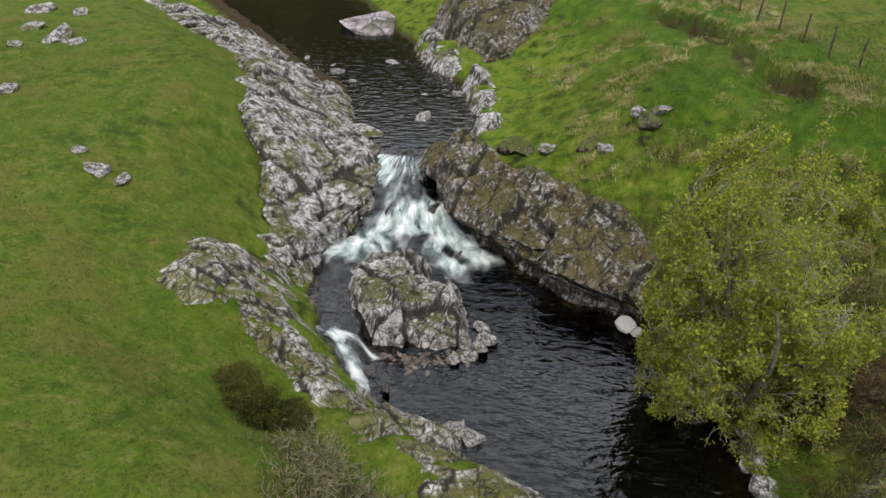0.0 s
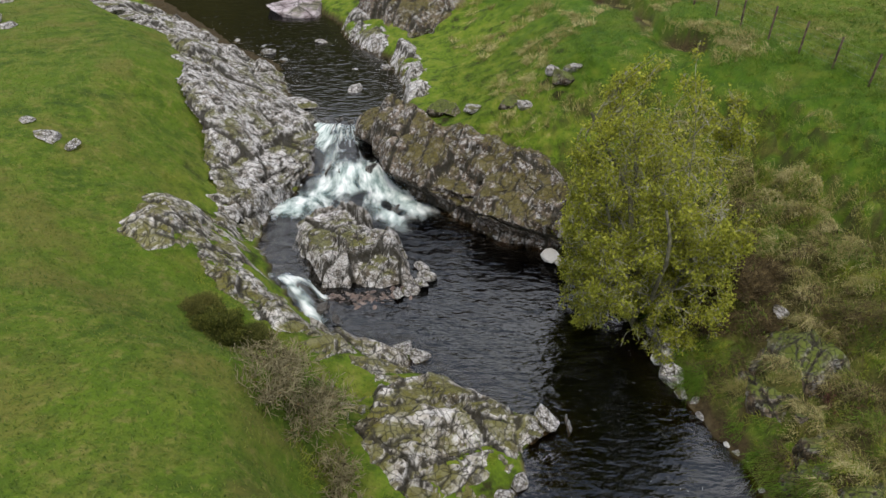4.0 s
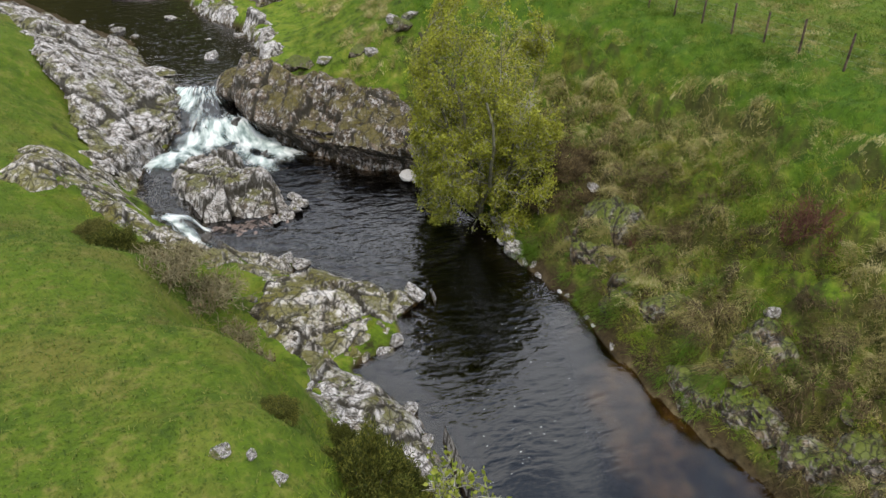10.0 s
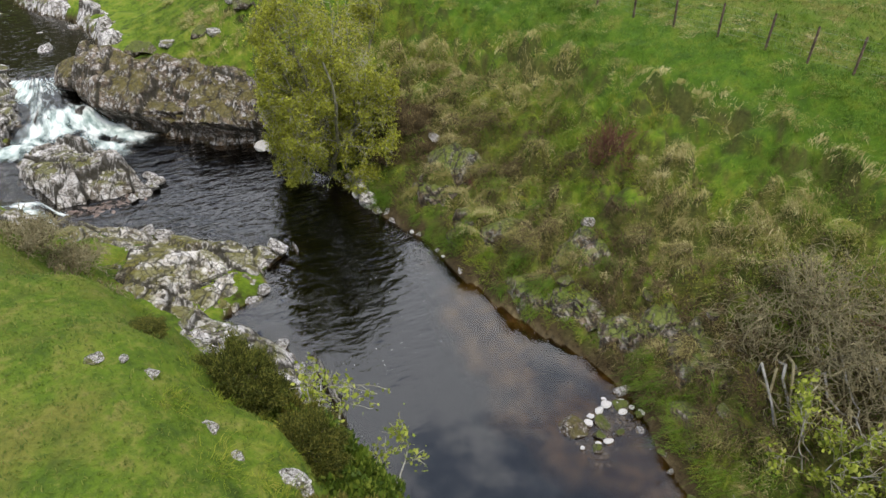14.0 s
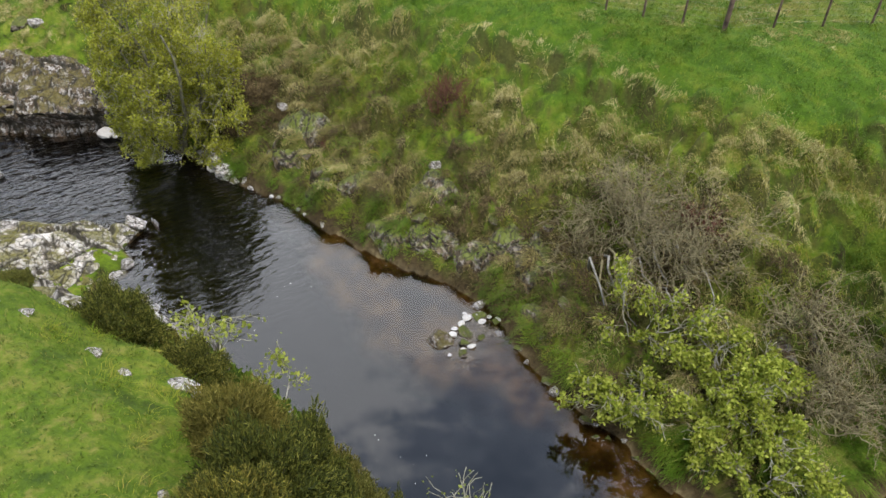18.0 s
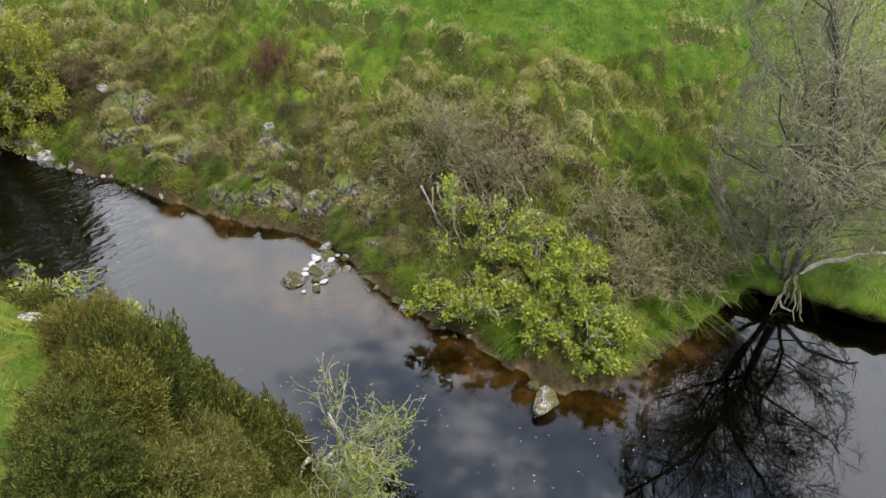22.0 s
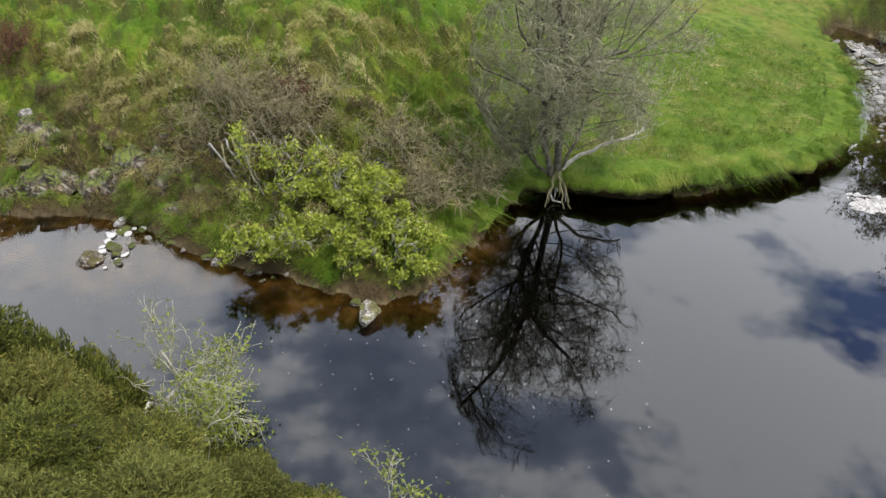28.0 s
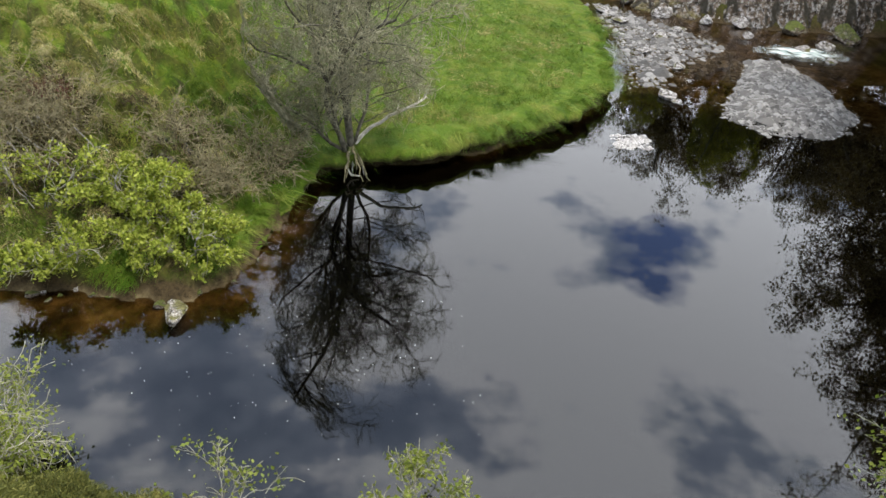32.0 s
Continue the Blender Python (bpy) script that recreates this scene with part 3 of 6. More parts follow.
river = new("water", mesh_from("water", wv, renum[wf], M_WATER, extra=(("ripple", ripple.ravel()[used]), ("shallow", shallow.ravel()[used]))))
tagged(river, "dark peaty river water reflecting the cloudy sky", "water", kind="structure")


# ---- helpers for things ----
RNG = np.random.default_rng(7)


def thing(name, label, category, group="", kind="", at=(0, 0, 0)):
    ob = new(name)
    ob.location = at
    return tagged(ob, label, category, group, kind)


def part(name, data, parent, label=""):
    ob = new(name, data)
    ob.parent = parent
    return tagged(ob, label)


def ground_at(x, y):
    return float(ground_height(np.array([x]), np.array([y]))[0])


def joined(pieces):
    vs, fs, n = [], [], 0
    for v, f in pieces:
        vs.append(v)
        fs.append(f + n)
        n += len(v)
    return np.concatenate(vs), np.concatenate(fs)


TUBE_FACES = {}


def tube(points, radii, sides=6):
    """A tapered limb along points, as corners and triangles."""
    p, r = np.asarray(points, float), np.asarray(radii, float)
    n = len(p)
    d = np.empty_like(p)
    d[1:-1], d[0], d[-1] = p[2:] - p[:-2], p[1] - p[0], p[-1] - p[-2]
    d /= np.sqrt((d * d).sum(1))[:, None] + 1e-9
    up = np.abs(d[:, 2]) > 0.9
    # crossed with x where the limb is upright, with z elsewhere
    u = np.where(up[:, None], np.stack([0 * d[:, 0], d[:, 2], -d[:, 1]], 1), np.stack([d[:, 1], -d[:, 0], 0 * d[:, 0]], 1))
    u /= np.sqrt((u * u).sum(1))[:, None] + 1e-9
    w = np.stack([d[:, 1] * u[:, 2] - d[:, 2] * u[:, 1], d[:, 2] * u[:, 0] - d[:, 0] * u[:, 2], d[:, 0] * u[:, 1] - d[:, 1] * u[:, 0]], 1)
    if (n, sides) not in TUBE_FACES:
        a = np.arange(sides) * 2 * np.pi / sides
        i = np.arange((n - 1) * sides)
        j = i // sides * sides + (i + 1) % sides
        TUBE_FACES[n, sides] = np.cos(a)[None, :, None], np.sin(a)[None, :, None], np.concatenate([np.stack([i, j, j + sides], 1), np.stack([i, j + sides, i + sides], 1)]).astype(np.int32)
    ca, sa, f = TUBE_FACES[n, sides]
    return (p[:, None] + r[:, None, None] * (ca * u[:, None] + sa * w[:, None])).reshape(-1, 3), f


def grow(rng, start, way, length, radius, level, top, spec, out, path=()):
    """A limb and its side limbs: each is a row of points, radii and its level."""
    n = max(4, int(5 + 3 * (level == 0)))
    p, d, pts = np.array(start, float), np.array(way, float) / np.linalg.norm(way), [np.array(start, float)]
    for _ in range(n):
        d = d + rng.normal(0, spec["bend"], 3) + np.array([0, 0, spec["lift"][min(level, len(spec["lift"]) - 1)]])
        d /= np.linalg.norm(d)
        p = p + d * length / n
        pts.append(p.copy())
    pts = np.array(pts)
    rad = np.linspace(radius, radius * (0.45 if level < top else 0.25), len(pts))
    out.append((pts, rad, level))
    if level >= top:
        return
    for _ in range(spec["kids"][level]):
        t = rng.uniform(spec["bare"] if level == 0 else 0.2, 1.0) * n
        k = min(int(t), n - 1)
        q = pts[k] + (pts[k + 1] - pts[k]) * (t - k)
        main = pts[k + 1] - pts[k]
        main /= np.linalg.norm(main)
        side = np.cross(main, rng.normal(0, 1, 3))
        side /= np.linalg.norm(side) + 1e-9
        ang = rng.uniform(*spec["angle"])
        grow(rng, q, main * math.cos(ang) + side * math.sin(ang), length * rng.uniform(*spec["ratio"]), rad[k] * spec["thin"], level + 1, top, spec, out)


def leaf_cards(rng, points, size, spread, jitter=0.5, long=1.4):
    """Small bent leaves, two triangles each, round the points."""
    n = len(points)
    c = points + rng.normal(0, spread, (n, 3))
    a = rng.normal(0, 1, (n, 3)) + np.array([0, 0, 0.3])
    a /= np.linalg.norm(a, axis=1)[:, None]
    b = np.cross(a, rng.normal(0, 1, (n, 3)))
    b /= np.linalg.norm(b, axis=1)[:, None] + 1e-9
    nn = np.cross(a, b)
    s = size * rng.uniform(1 - jitter, 1 + jitter, (n, 1))
    v = np.stack([c - a * s * long * 0.5, c + b * s * 0.42 + nn * s * 0.12, c + a * s * long * 0.5, c - b * s * 0.42 + nn * s * 0.12], 1).reshape(-1, 3)
    i = np.arange(n)[:, None] * 4
    return v, np.concatenate([i + [0, 1, 2], i + [0, 2, 3]]).astype(np.int32)


def blades(rng, base, height, width, lean, away=None, curl=0.5, floor=0.35):
    """Grass blades: three triangles each, bending over."""
    n = len(base)
    ang = rng.uniform(0, 2 * np.pi, n)
    side = np.stack([np.cos(ang), np.sin(ang), 0 * ang], 1)
    d = np.stack([-np.sin(ang), np.cos(ang), 0 * ang], 1) if away is None else away
    h, w, le = (np.broadcast_to(np.asarray(q, float), (n,))[:, None] for q in (height, width, lean))
    mid = base + d * h * le * 0.4 + np.array([0, 0, 1]) * h * 0.62
    tip = base + d * h * le * (0.9 + curl) + np.array([0, 0, 1]) * h * np.clip(1.0 - curl * le, floor, 1)
    v = np.stack([base - side * w * 0.5, base + side * w * 0.5, mid - side * w * 0.4, mid + side * w * 0.4, tip], 1).reshape(-1, 3)
    i = np.arange(n)[:, None] * 5
    return v, np.concatenate([i + [0, 1, 3], i + [0, 3, 2], i + [2, 3, 4]]).astype(np.int32)


def make_leafy(name, stops, rough=0.7, through_light=0.35, clump=False, soft=0.0, varied=False):
    m, n, l, b = material(name, rough, 0.25)
    geo = n.new("ShaderNodeNewGeometry")
    own = n.new("ShaderNodeMix")
    own.inputs[0].default_value = 0.75 if clump else 0.0
    l.new(geo.outputs["Random Per Island"], own.inputs[2])
    l.new(attribute(n, "tone"), own.inputs[3])
    c = ramp(n, l, own.outputs[0], stops)
    big = noise_fac(n, l, coords(n), 0.9, 3)
    c = mixed(n, l, ramp(n, l, big, [(0.32, g3(0.35)), (0.5, g3(0.0))]), c, tuple(q * 0.7 for q in stops[0][1]))
    if varied:
        # each bush has a tint of its own, from dark green to yellowish
        own_tint = ramp(n, l, n.new("ShaderNodeObjectInfo").outputs["Random"], [(0.0, (0.68, 0.72, 0.58)), (0.35, (0.90, 0.92, 0.80)), (0.7, (1.0, 0.95, 0.9)), (1.0, (1.3, 1.12, 0.9))])
        c = mixed(n, l, 1.0, c, own_tint, "MULTIPLY")
    l.new(c, b.inputs["Base Color"])
    tr, mx = n.new("ShaderNodeBsdfTranslucent"), n.new("ShaderNodeMixShader")
    mx.inputs[0].default_value = through_light
    l.new(c, tr.inputs["Color"])
    if soft:
        # short blades shade much like the sward that they cover
        nrm = mixed(n, l, soft, geo.outputs["Normal"], (0.0, 0.0, 1.0))
        l.new(nrm, b.inputs["Normal"])
        l.new(nrm, tr.inputs["Normal"])
    out = n["Material Output"]
    l.new(b.outputs[0], mx.inputs[1])
    l.new(tr.outputs[0], mx.inputs[2])
    l.new(mx.outputs[0], out.inputs["Surface"])
    return m


def make_bark(name, a, b_c):
    m, n, l, b = material(name, 0.9, 0.2)
    c = coords(n)
    mid, fine = noise_fac(n, l, c, 6, 5), noise_fac(n, l, c, 30, 4, 0.7)
    l.new(ramp(n, l, mid, [(0.35, a), (0.65, b_c)]), b.inputs["Base Color"])
    bumped(n, l, b, fine, 0.7, 0.02)
    return m


def make_pebbles(name, stops, rough=0.8):
    m, n, l, b = material(name, rough, 0.35)
    geo = n.new("ShaderNodeNewGeometry")
    fine = noise_fac(n, l, coords(n), 18, 4, 0.7)
    c = ramp(n, l, geo.outputs["Random Per Island"], stops)
    l.new(mixed(n, l, ramp(n, l, fine, [(0.35, g3(0.5)), (0.6, g3(0))]), c, (0.10, 0.09, 0.08)), b.inputs["Base Color"])
    return m


M_BARK_GREY = make_bark("grey_bark", (0.13, 0.12, 0.10), (0.32, 0.30, 0.26))
M_BARK_OLIVE = make_bark("olive_bark", (0.065, 0.060, 0.035), (0.16, 0.15, 0.095))
M_BARK_DARK = make_bark("dark_bark", (0.045, 0.040, 0.028), (0.145, 0.13, 0.095))
M_BARK_PALE = make_bark("bleached_wood", (0.30, 0.27, 0.22), (0.52, 0.48, 0.42))
M_TWIG_PALE = make_bark("pale_twigs", (0.17, 0.158, 0.105), (0.35, 0.33, 0.24))
M_TWIG_OLIVE = make_bark("olive_twigs", (0.13, 0.122, 0.068), (0.29, 0.27, 0.175))
M_TWIG_BROWN = make_bark("brown_twigs", (0.125, 0.106, 0.054), (0.27, 0.232, 0.13))
M_ALDER = make_leafy("young_alder_leaves", [(0.0, (0.135, 0.150, 0.015)), (0.5, (0.25, 0.265, 0.024)), (1.0, (0.42, 0.41, 0.055))], 0.7, 0.4, False, 0.15)
M_WILLOW = make_leafy("fresh_green_leaves", [(0.0, (0.115, 0.155, 0.012)), (0.5, (0.245, 0.282, 0.028)), (1.0, (0.41, 0.43, 0.080))], 0.7, 0.4, False, 0.15)
M_PALE_LEAF = make_leafy("pale_sparse_leaves", [(0.0, (0.11, 0.145, 0.018)), (1.0, (0.26, 0.285, 0.048))])
M_GORSE = make_leafy("gorse_needles", [(0.0, (0.024, 0.031, 0.005)), (0.45, (0.064, 0.074, 0.009)), (0.8, (0.125, 0.126, 0.018)), (1.0, (0.21, 0.195, 0.045))], 0.8, 0.25, False, 0.15, True)
M_BROOM = make_leafy("brownish_broom_shoots", [(0.0, (0.050, 0.054, 0.010)), (0.5, (0.098, 0.100, 0.018)), (1.0, (0.19, 0.175, 0.048))], 0.8, 0.25, False, 0.15, True)
M_IVY = make_leafy("dark_green_leaves", [(0.0, (0.034, 0.062, 0.007)), (0.6, (0.080, 0.130, 0.013)), (1.0, (0.17, 0.215, 0.03))], 0.6, 0.25, False, 0.15, True)
M_SWARD = make_leafy("meadow_blades", [(0.0, (0.044, 0.076, 0.006)), (0.6, (0.088, 0.130, 0.009)), (1.0, (0.165, 0.172, 0.034))], soft=0.45)
M_LUSH = make_leafy("lush_blades", [(0.0, (0.039, 0.077, 0.004)), (0.6, (0.079, 0.136, 0.007)), (1.0, (0.165, 0.185, 0.024))], soft=0.45)
M_STRAW = make_leafy("dry_tussock_blades", [(0.0, (0.14, 0.130, 0.032)), (0.35, (0.24, 0.210, 0.065)), (0.7, (0.38, 0.325, 0.135)), (1.0, (0.58, 0.50, 0.27))], 0.8, 0.3, True, 0.25)
M_MOSSY = make_leafy("mossy_green_blades", [(0.0, (0.058, 0.098, 0.006)), (0.4, (0.128, 0.190, 0.010)), (0.75, (0.230, 0.240, 0.024)), (1.0, (0.27, 0.205, 0.050))], 0.8, 0.3, True, 0.25)
M_TUFT = make_leafy("rank_green_tufts", [(0.0, (0.050, 0.105, 0.005)), (0.6, (0.105, 0.180, 0.009)), (1.0, (0.25, 0.26, 0.050))], 0.7, 0.35, True, 0.3)
M_HEATH = make_leafy("brown_heather", [(0.0, (0.024, 0.016, 0.007)), (0.6, (0.078, 0.054, 0.020)), (1.0, (0.17, 0.125, 0.055))], 0.9, 0.1, False, 0.3)
M_RED = make_leafy("red_brown_stalks", [(0.0, (0.06, 0.022, 0.014)), (1.0, (0.17, 0.075, 0.05))], 0.9, 0.1)
M_PEBBLE = make_pebbles("grey_river_pebbles", [(0.0, (0.05, 0.046, 0.040)), (0.5, (0.13, 0.12, 0.108)), (1.0, (0.29, 0.275, 0.25))])
M_WHITE_STONE = make_pebbles("white_stones", [(0.0, (0.22, 0.20, 0.18)), (1.0, (0.50, 0.47, 0.435))])


def make_foam():
    m, n, l, b = material("white_water", 0.5, 0.4)
    c = coords(n)
    lane = n.new("ShaderNodeCombineXYZ")
    l.new(attribute(n, "across"), lane.inputs[0])
    l.new(attribute(n, "along"), lane.inputs[1])
    streak, fine = noise_fac(n, l, lane.outputs[0], 2.2, 4, 0.55), noise_fac(n, l, c, 7, 4, 0.6)
    amount = mixed(n, l, 1.0, mixed(n, l, 0.12, streak, fine), attribute(n, "foam"), "ADD")
    half = n.new("ShaderNodeMath")
    half.operation = "MULTIPLY"
    half.inputs[1].default_value = 0.5
    l.new(amount, half.inputs[0])
    mask = ramp(n, l, half.outputs[0], [(0.36, g3(0)), (0.46, g3(0.25)), (0.55, g3(0.72)), (0.66, g3(0.96))])
    l.new(ramp(n, l, streak, [(0.36, (0.20, 0.27, 0.245)), (0.50, (0.48, 0.54, 0.50)), (0.62, (0.76, 0.77, 0.73))]), b.inputs["Base Color"])
    tr, mx, k = n.new("ShaderNodeBsdfTransparent"), n.new("ShaderNodeMixShader"), n.new("ShaderNodeBump")
    k.inputs["Strength"].default_value, k.inputs["Distance"].default_value = 0.5, 0.10
    l.new(mixed(n, l, 0.25, streak, fine), k.inputs["Height"])
    l.new(k.outputs[0], b.inputs["Normal"])
    l.new(mask, mx.inputs[0])
    l.new(tr.outputs[0], mx.inputs[1])
    l.new(b.outputs[0], mx.inputs[2])
    l.new(mx.outputs[0], n["Material Output"].inputs["Surface"])
    return m


M_FOAM = make_foam()

# ---- waterfall ----
FALL = [(-3.9, 26.6), (0.4, 26.6), (0.9, 23.4), (1.6, 22.0), (3.2, 20.2), (3.2, 16.8), (0.6, 16.4), (-1.4, 19.2), (-3.0, 17.4), (-4.6, 17.4), (-4.7, 19.8), (-3.7, 21.2), (-3.5, 24.0)]
LOBES = [([(-1.6, 22.3), (-2.5, 20.9), (-3.3, 19.6), (-3.5, 18.8)], 0.95), ([(-0.4, 22.3), (0.3, 21.2), (1.0, 20.2), (1.5, 18.6)], 0.85), ([(-1.0, 22.4), (-1.0, 21.2)], 1.0), ([(-0.3, 21.0), (0.4, 19.6), (0.9, 18.0)], 0.6)]


def flow_patch(name, poly, step, foam_at, label, spring, turned=0.0):
    """A sheet of broken water whose streaks run out from the spring."""
    xs = np.arange(min(p[0] for p in poly), max(p[0] for p in poly), step)
    ys = np.arange(min(p[1] for p in poly), max(p[1] for p in poly), step)
    x, y = np.meshgrid(xs, ys)
    keep = inside(poly, x, y)
    f = grid_faces(len(xs), len(ys))
    f = f[keep.ravel()[f].all(1)]
    u = np.unique(f)
    re = np.zeros(x.size, np.int32)
    re[u] = np.arange(len(u))
    foam = foam_at(x, y)
    rim = smooth(0.0, 0.5, along(poly + poly[:1], x, y)[0])
    ca, sa = math.cos(turned), math.sin(turned)
    ox_, oy_ = ca * (x - spring[0]) + sa * (y - spring[1]), -sa * (x - spring[0]) + ca * (y - spring[1])
    run_out = np.hypot(ox_, oy_) * 0.55
    across = np.arctan2(ox_, -oy_) * 8.0 + 0.5 * fbm(x * 0.7, y * 0.7, 43)
    z = level(x, y) + 0.03 + rim * (0.14 * fbm(across * 0.8, run_out * 1.6, 41) * foam + 0.13 * foam)
    ob = new(name, mesh_from(name, np.stack([x, y, z], -1).reshape(-1, 3)[u], re[f], M_FOAM, extra=(("foam", (foam * rim).ravel()[u]), ("across", across.ravel()[u]), ("along", run_out.ravel()[u]))))
    return tagged(ob, label, "water", kind="structure")


def main_foam(x, y):
    xc = np.interp(y, [21.5, 23.4, 25.4, 26.6], [-1.0, -1.45, -1.75, -1.7]) + 0.15 * fbm(y * 0.8, 0 * y, 87)
    half = np.interp(y, [21.5, 22.4, 23.6, 25.2, 26.4], [1.4, 1.2, 1.0, 1.35, 1.2])
    off = np.abs(x - xc) / half
    chute = smooth(1.08, 0.75, off) * smooth(26.5, 25.7, y) * smooth(20.9, 21.6, y)
    body = np.interp(y, [21.5, 22.6, 23.2, 24.2, 25.2, 26.2], [0.72, 0.62, 0.22, 0.20, 0.52, 0.40])
    foam = chute * (body + 0.34 * smooth(0.3, -0.8, (x - xc) / half) * smooth(22.4, 23.4, y))
    for line, wide in LOBES:
        d, at = along(line, x, y)
        foam = np.maximum(foam, 0.80 * np.exp(-(d / wide) ** 2) * smooth(len(line) - 0.95, len(line) - 2.0, at))
    bank = np.exp(-(((x - 0.25 - 0.8 * (20.4 - y)) / 0.35) ** 2) - ((y - 20.3) / 0.7) ** 2)
    return np.clip(0.95 * foam - 0.5 * bank + 0.22 * fbm(x * 2.2, y * 0.8, 88) * (foam > 0.02), 0, 0.8)


def side_foam(x, y):
    d, at = along([(-4.7, 16.3), (-4.0, 15.8), (-3.2, 15.5), (-2.7, 14.7), (-2.1, 13.7), (-1.8, 13.2)], x, y)
    e, _ = along([(-3.2, 15.5), (-2.5, 15.35), (-1.9, 14.9)], x, y)
    return np.clip(np.maximum(0.58 * np.exp(-(d / 0.32) ** 2) * smooth(5.0, 4.0, at) * np.where(np.abs(at - 1.5) < 0.35, 0.5, 1.0), 0.6 * np.exp(-(e / 0.25) ** 2)) + 0.08 * fbm(x * 3, y * 3, 89), 0, 0.8)


flow_patch("waterfall", FALL, 0.08, main_foam, "white water tumbling down rock steps into the pool", (-1.5, 27.2))
flow_patch("side_cascade", [(-5.1, 16.6), (-4.4, 16.6), (-3.2, 16.1), (-1.6, 15.2), (-1.2, 13.2), (-1.6, 12.7), (-2.5, 12.9), (-3.3, 14.6), (-4.2, 15.3)], 0.06, side_foam, "small white cascade between pale rocks", (-6.4, 18.4), 0.6)


# ---- rock ----
def outcrop(name, poly, lift, mat, label, step=0.11, seed=0, turn=0.5, size=1.0, soft=0.9, stretch=0.55, base=None, relief=0.85, shear=(0.0, 0.0)):
    xs = np.arange(min(p[0] for p in poly) - 0.5, max(p[0] for p in poly) + 0.5, step)
    ys = np.arange(min(p[1] for p in poly) - 0.5, max(p[1] for p in poly) + 0.5, step)
    x, y = np.meshgrid(xs, ys)
    e = along(poly + poly[:1], x, y)[0]
    e = np.where(inside(poly, x, y), e, -e) + 0.45 * fbm(x * 0.9, y * 0.9, seed + 50)
    keep = e > -0.45
    f = grid_faces(len(xs), len(ys))
    f = f[keep.ravel()[f].all(1)]
    re = np.zeros(x.size, np.int32)
    c, s = math.cos(turn), math.sin(turn)
    bx, by = (c * x + s * y) * stretch, -s * x + c * y
    wx_, wy_ = bx + 0.25 * fbm(x, y, seed + 60), by + 0.25 * fbm(x, y, seed + 61)
    h1, c1, cell = blocks(wx_, wy_, 1.7 * size, seed)
    h2, c2, _ = blocks(wx_, wy_, 0.62 * size, seed + 100)
    h3, c3, _ = blocks(wx_ * 1.2, wy_, 0.25 * size, seed + 200)
    g = np.maximum(ground_height(x, y, False), -0.6) if base is None else base
    rel = 0.66 * h1 + 0.36 * h2 + 0.04 * h3 - 0.52 + 0.012 * fbm(x * 4, y * 4, seed + 80)
    z = g + smooth(-0.1, soft, e) * lift * (0.75 + 0.25 * fbm(x * 0.4, y * 0.4, seed + 70)) + smooth(-0.2, 0.5, e) * size * relief * rel
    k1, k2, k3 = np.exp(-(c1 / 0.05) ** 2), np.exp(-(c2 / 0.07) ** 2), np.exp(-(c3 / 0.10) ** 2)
    z = z + 0.10 * size * fbm(x * 2.3, y * 2.3, seed + 90) + 0.05 * size * fbm(x * 7, y * 7, seed + 91, 2)
    for axis in (0, 1):
        # the weather has rounded the breaks
        z = 0.5 * z + 0.25 * (np.roll(z, 1, axis) + np.roll(z, -1, axis))
    z = z - 0.18 * size * k1 - 0.08 * size * k2 - 0.015 * size * k3 - 0.35 * smooth(0.05, -0.4, e)
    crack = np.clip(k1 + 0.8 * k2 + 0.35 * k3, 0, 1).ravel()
    over = np.clip(z - 0.35, 0, 0.9)
    pts = np.stack([x + shear[0] * over, y + shear[1] * over, z], -1).reshape(-1, 3)
    ob = thing(name, label, "rock outcrop")
    whose = cell.ravel()[f[:, 0]]
    for one in np.unique(whose):
        mine = f[whose == one]
        u = np.unique(mine)
        re[u] = np.arange(len(u))
        own = re[mine]
        mark = np.arange(len(u))
        for _ in range(60):
            low = mark[own].min(1)
            before = mark.copy()
            for k in range(4):
                np.minimum.at(mark, own[:, k], low)
            if (before == mark).all():
                break
        for piece in np.unique(mark):
            sub = mine[mark[own[:, 0]] == piece]
            if len(sub) < 5:
                continue
            u = np.unique(sub)
            re[u] = np.arange(len(u))
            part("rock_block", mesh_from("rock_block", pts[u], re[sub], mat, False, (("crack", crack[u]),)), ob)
    return ob


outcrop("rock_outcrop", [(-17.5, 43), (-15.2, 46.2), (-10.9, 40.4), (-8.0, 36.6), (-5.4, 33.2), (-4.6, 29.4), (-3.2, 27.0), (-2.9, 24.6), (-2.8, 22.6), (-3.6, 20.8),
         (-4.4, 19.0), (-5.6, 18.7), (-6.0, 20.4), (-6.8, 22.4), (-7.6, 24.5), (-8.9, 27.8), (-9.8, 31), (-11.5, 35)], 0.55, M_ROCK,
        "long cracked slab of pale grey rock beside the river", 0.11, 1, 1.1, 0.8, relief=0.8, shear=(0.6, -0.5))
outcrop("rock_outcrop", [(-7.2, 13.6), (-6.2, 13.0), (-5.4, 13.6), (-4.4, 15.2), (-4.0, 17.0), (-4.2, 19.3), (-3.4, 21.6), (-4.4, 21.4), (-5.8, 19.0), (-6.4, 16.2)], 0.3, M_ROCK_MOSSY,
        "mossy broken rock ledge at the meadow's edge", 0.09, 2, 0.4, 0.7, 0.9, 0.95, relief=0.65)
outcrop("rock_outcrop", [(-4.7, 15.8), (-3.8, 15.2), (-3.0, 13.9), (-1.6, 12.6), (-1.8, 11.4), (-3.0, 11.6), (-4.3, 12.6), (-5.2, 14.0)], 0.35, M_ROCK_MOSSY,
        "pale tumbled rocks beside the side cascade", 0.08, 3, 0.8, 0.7)
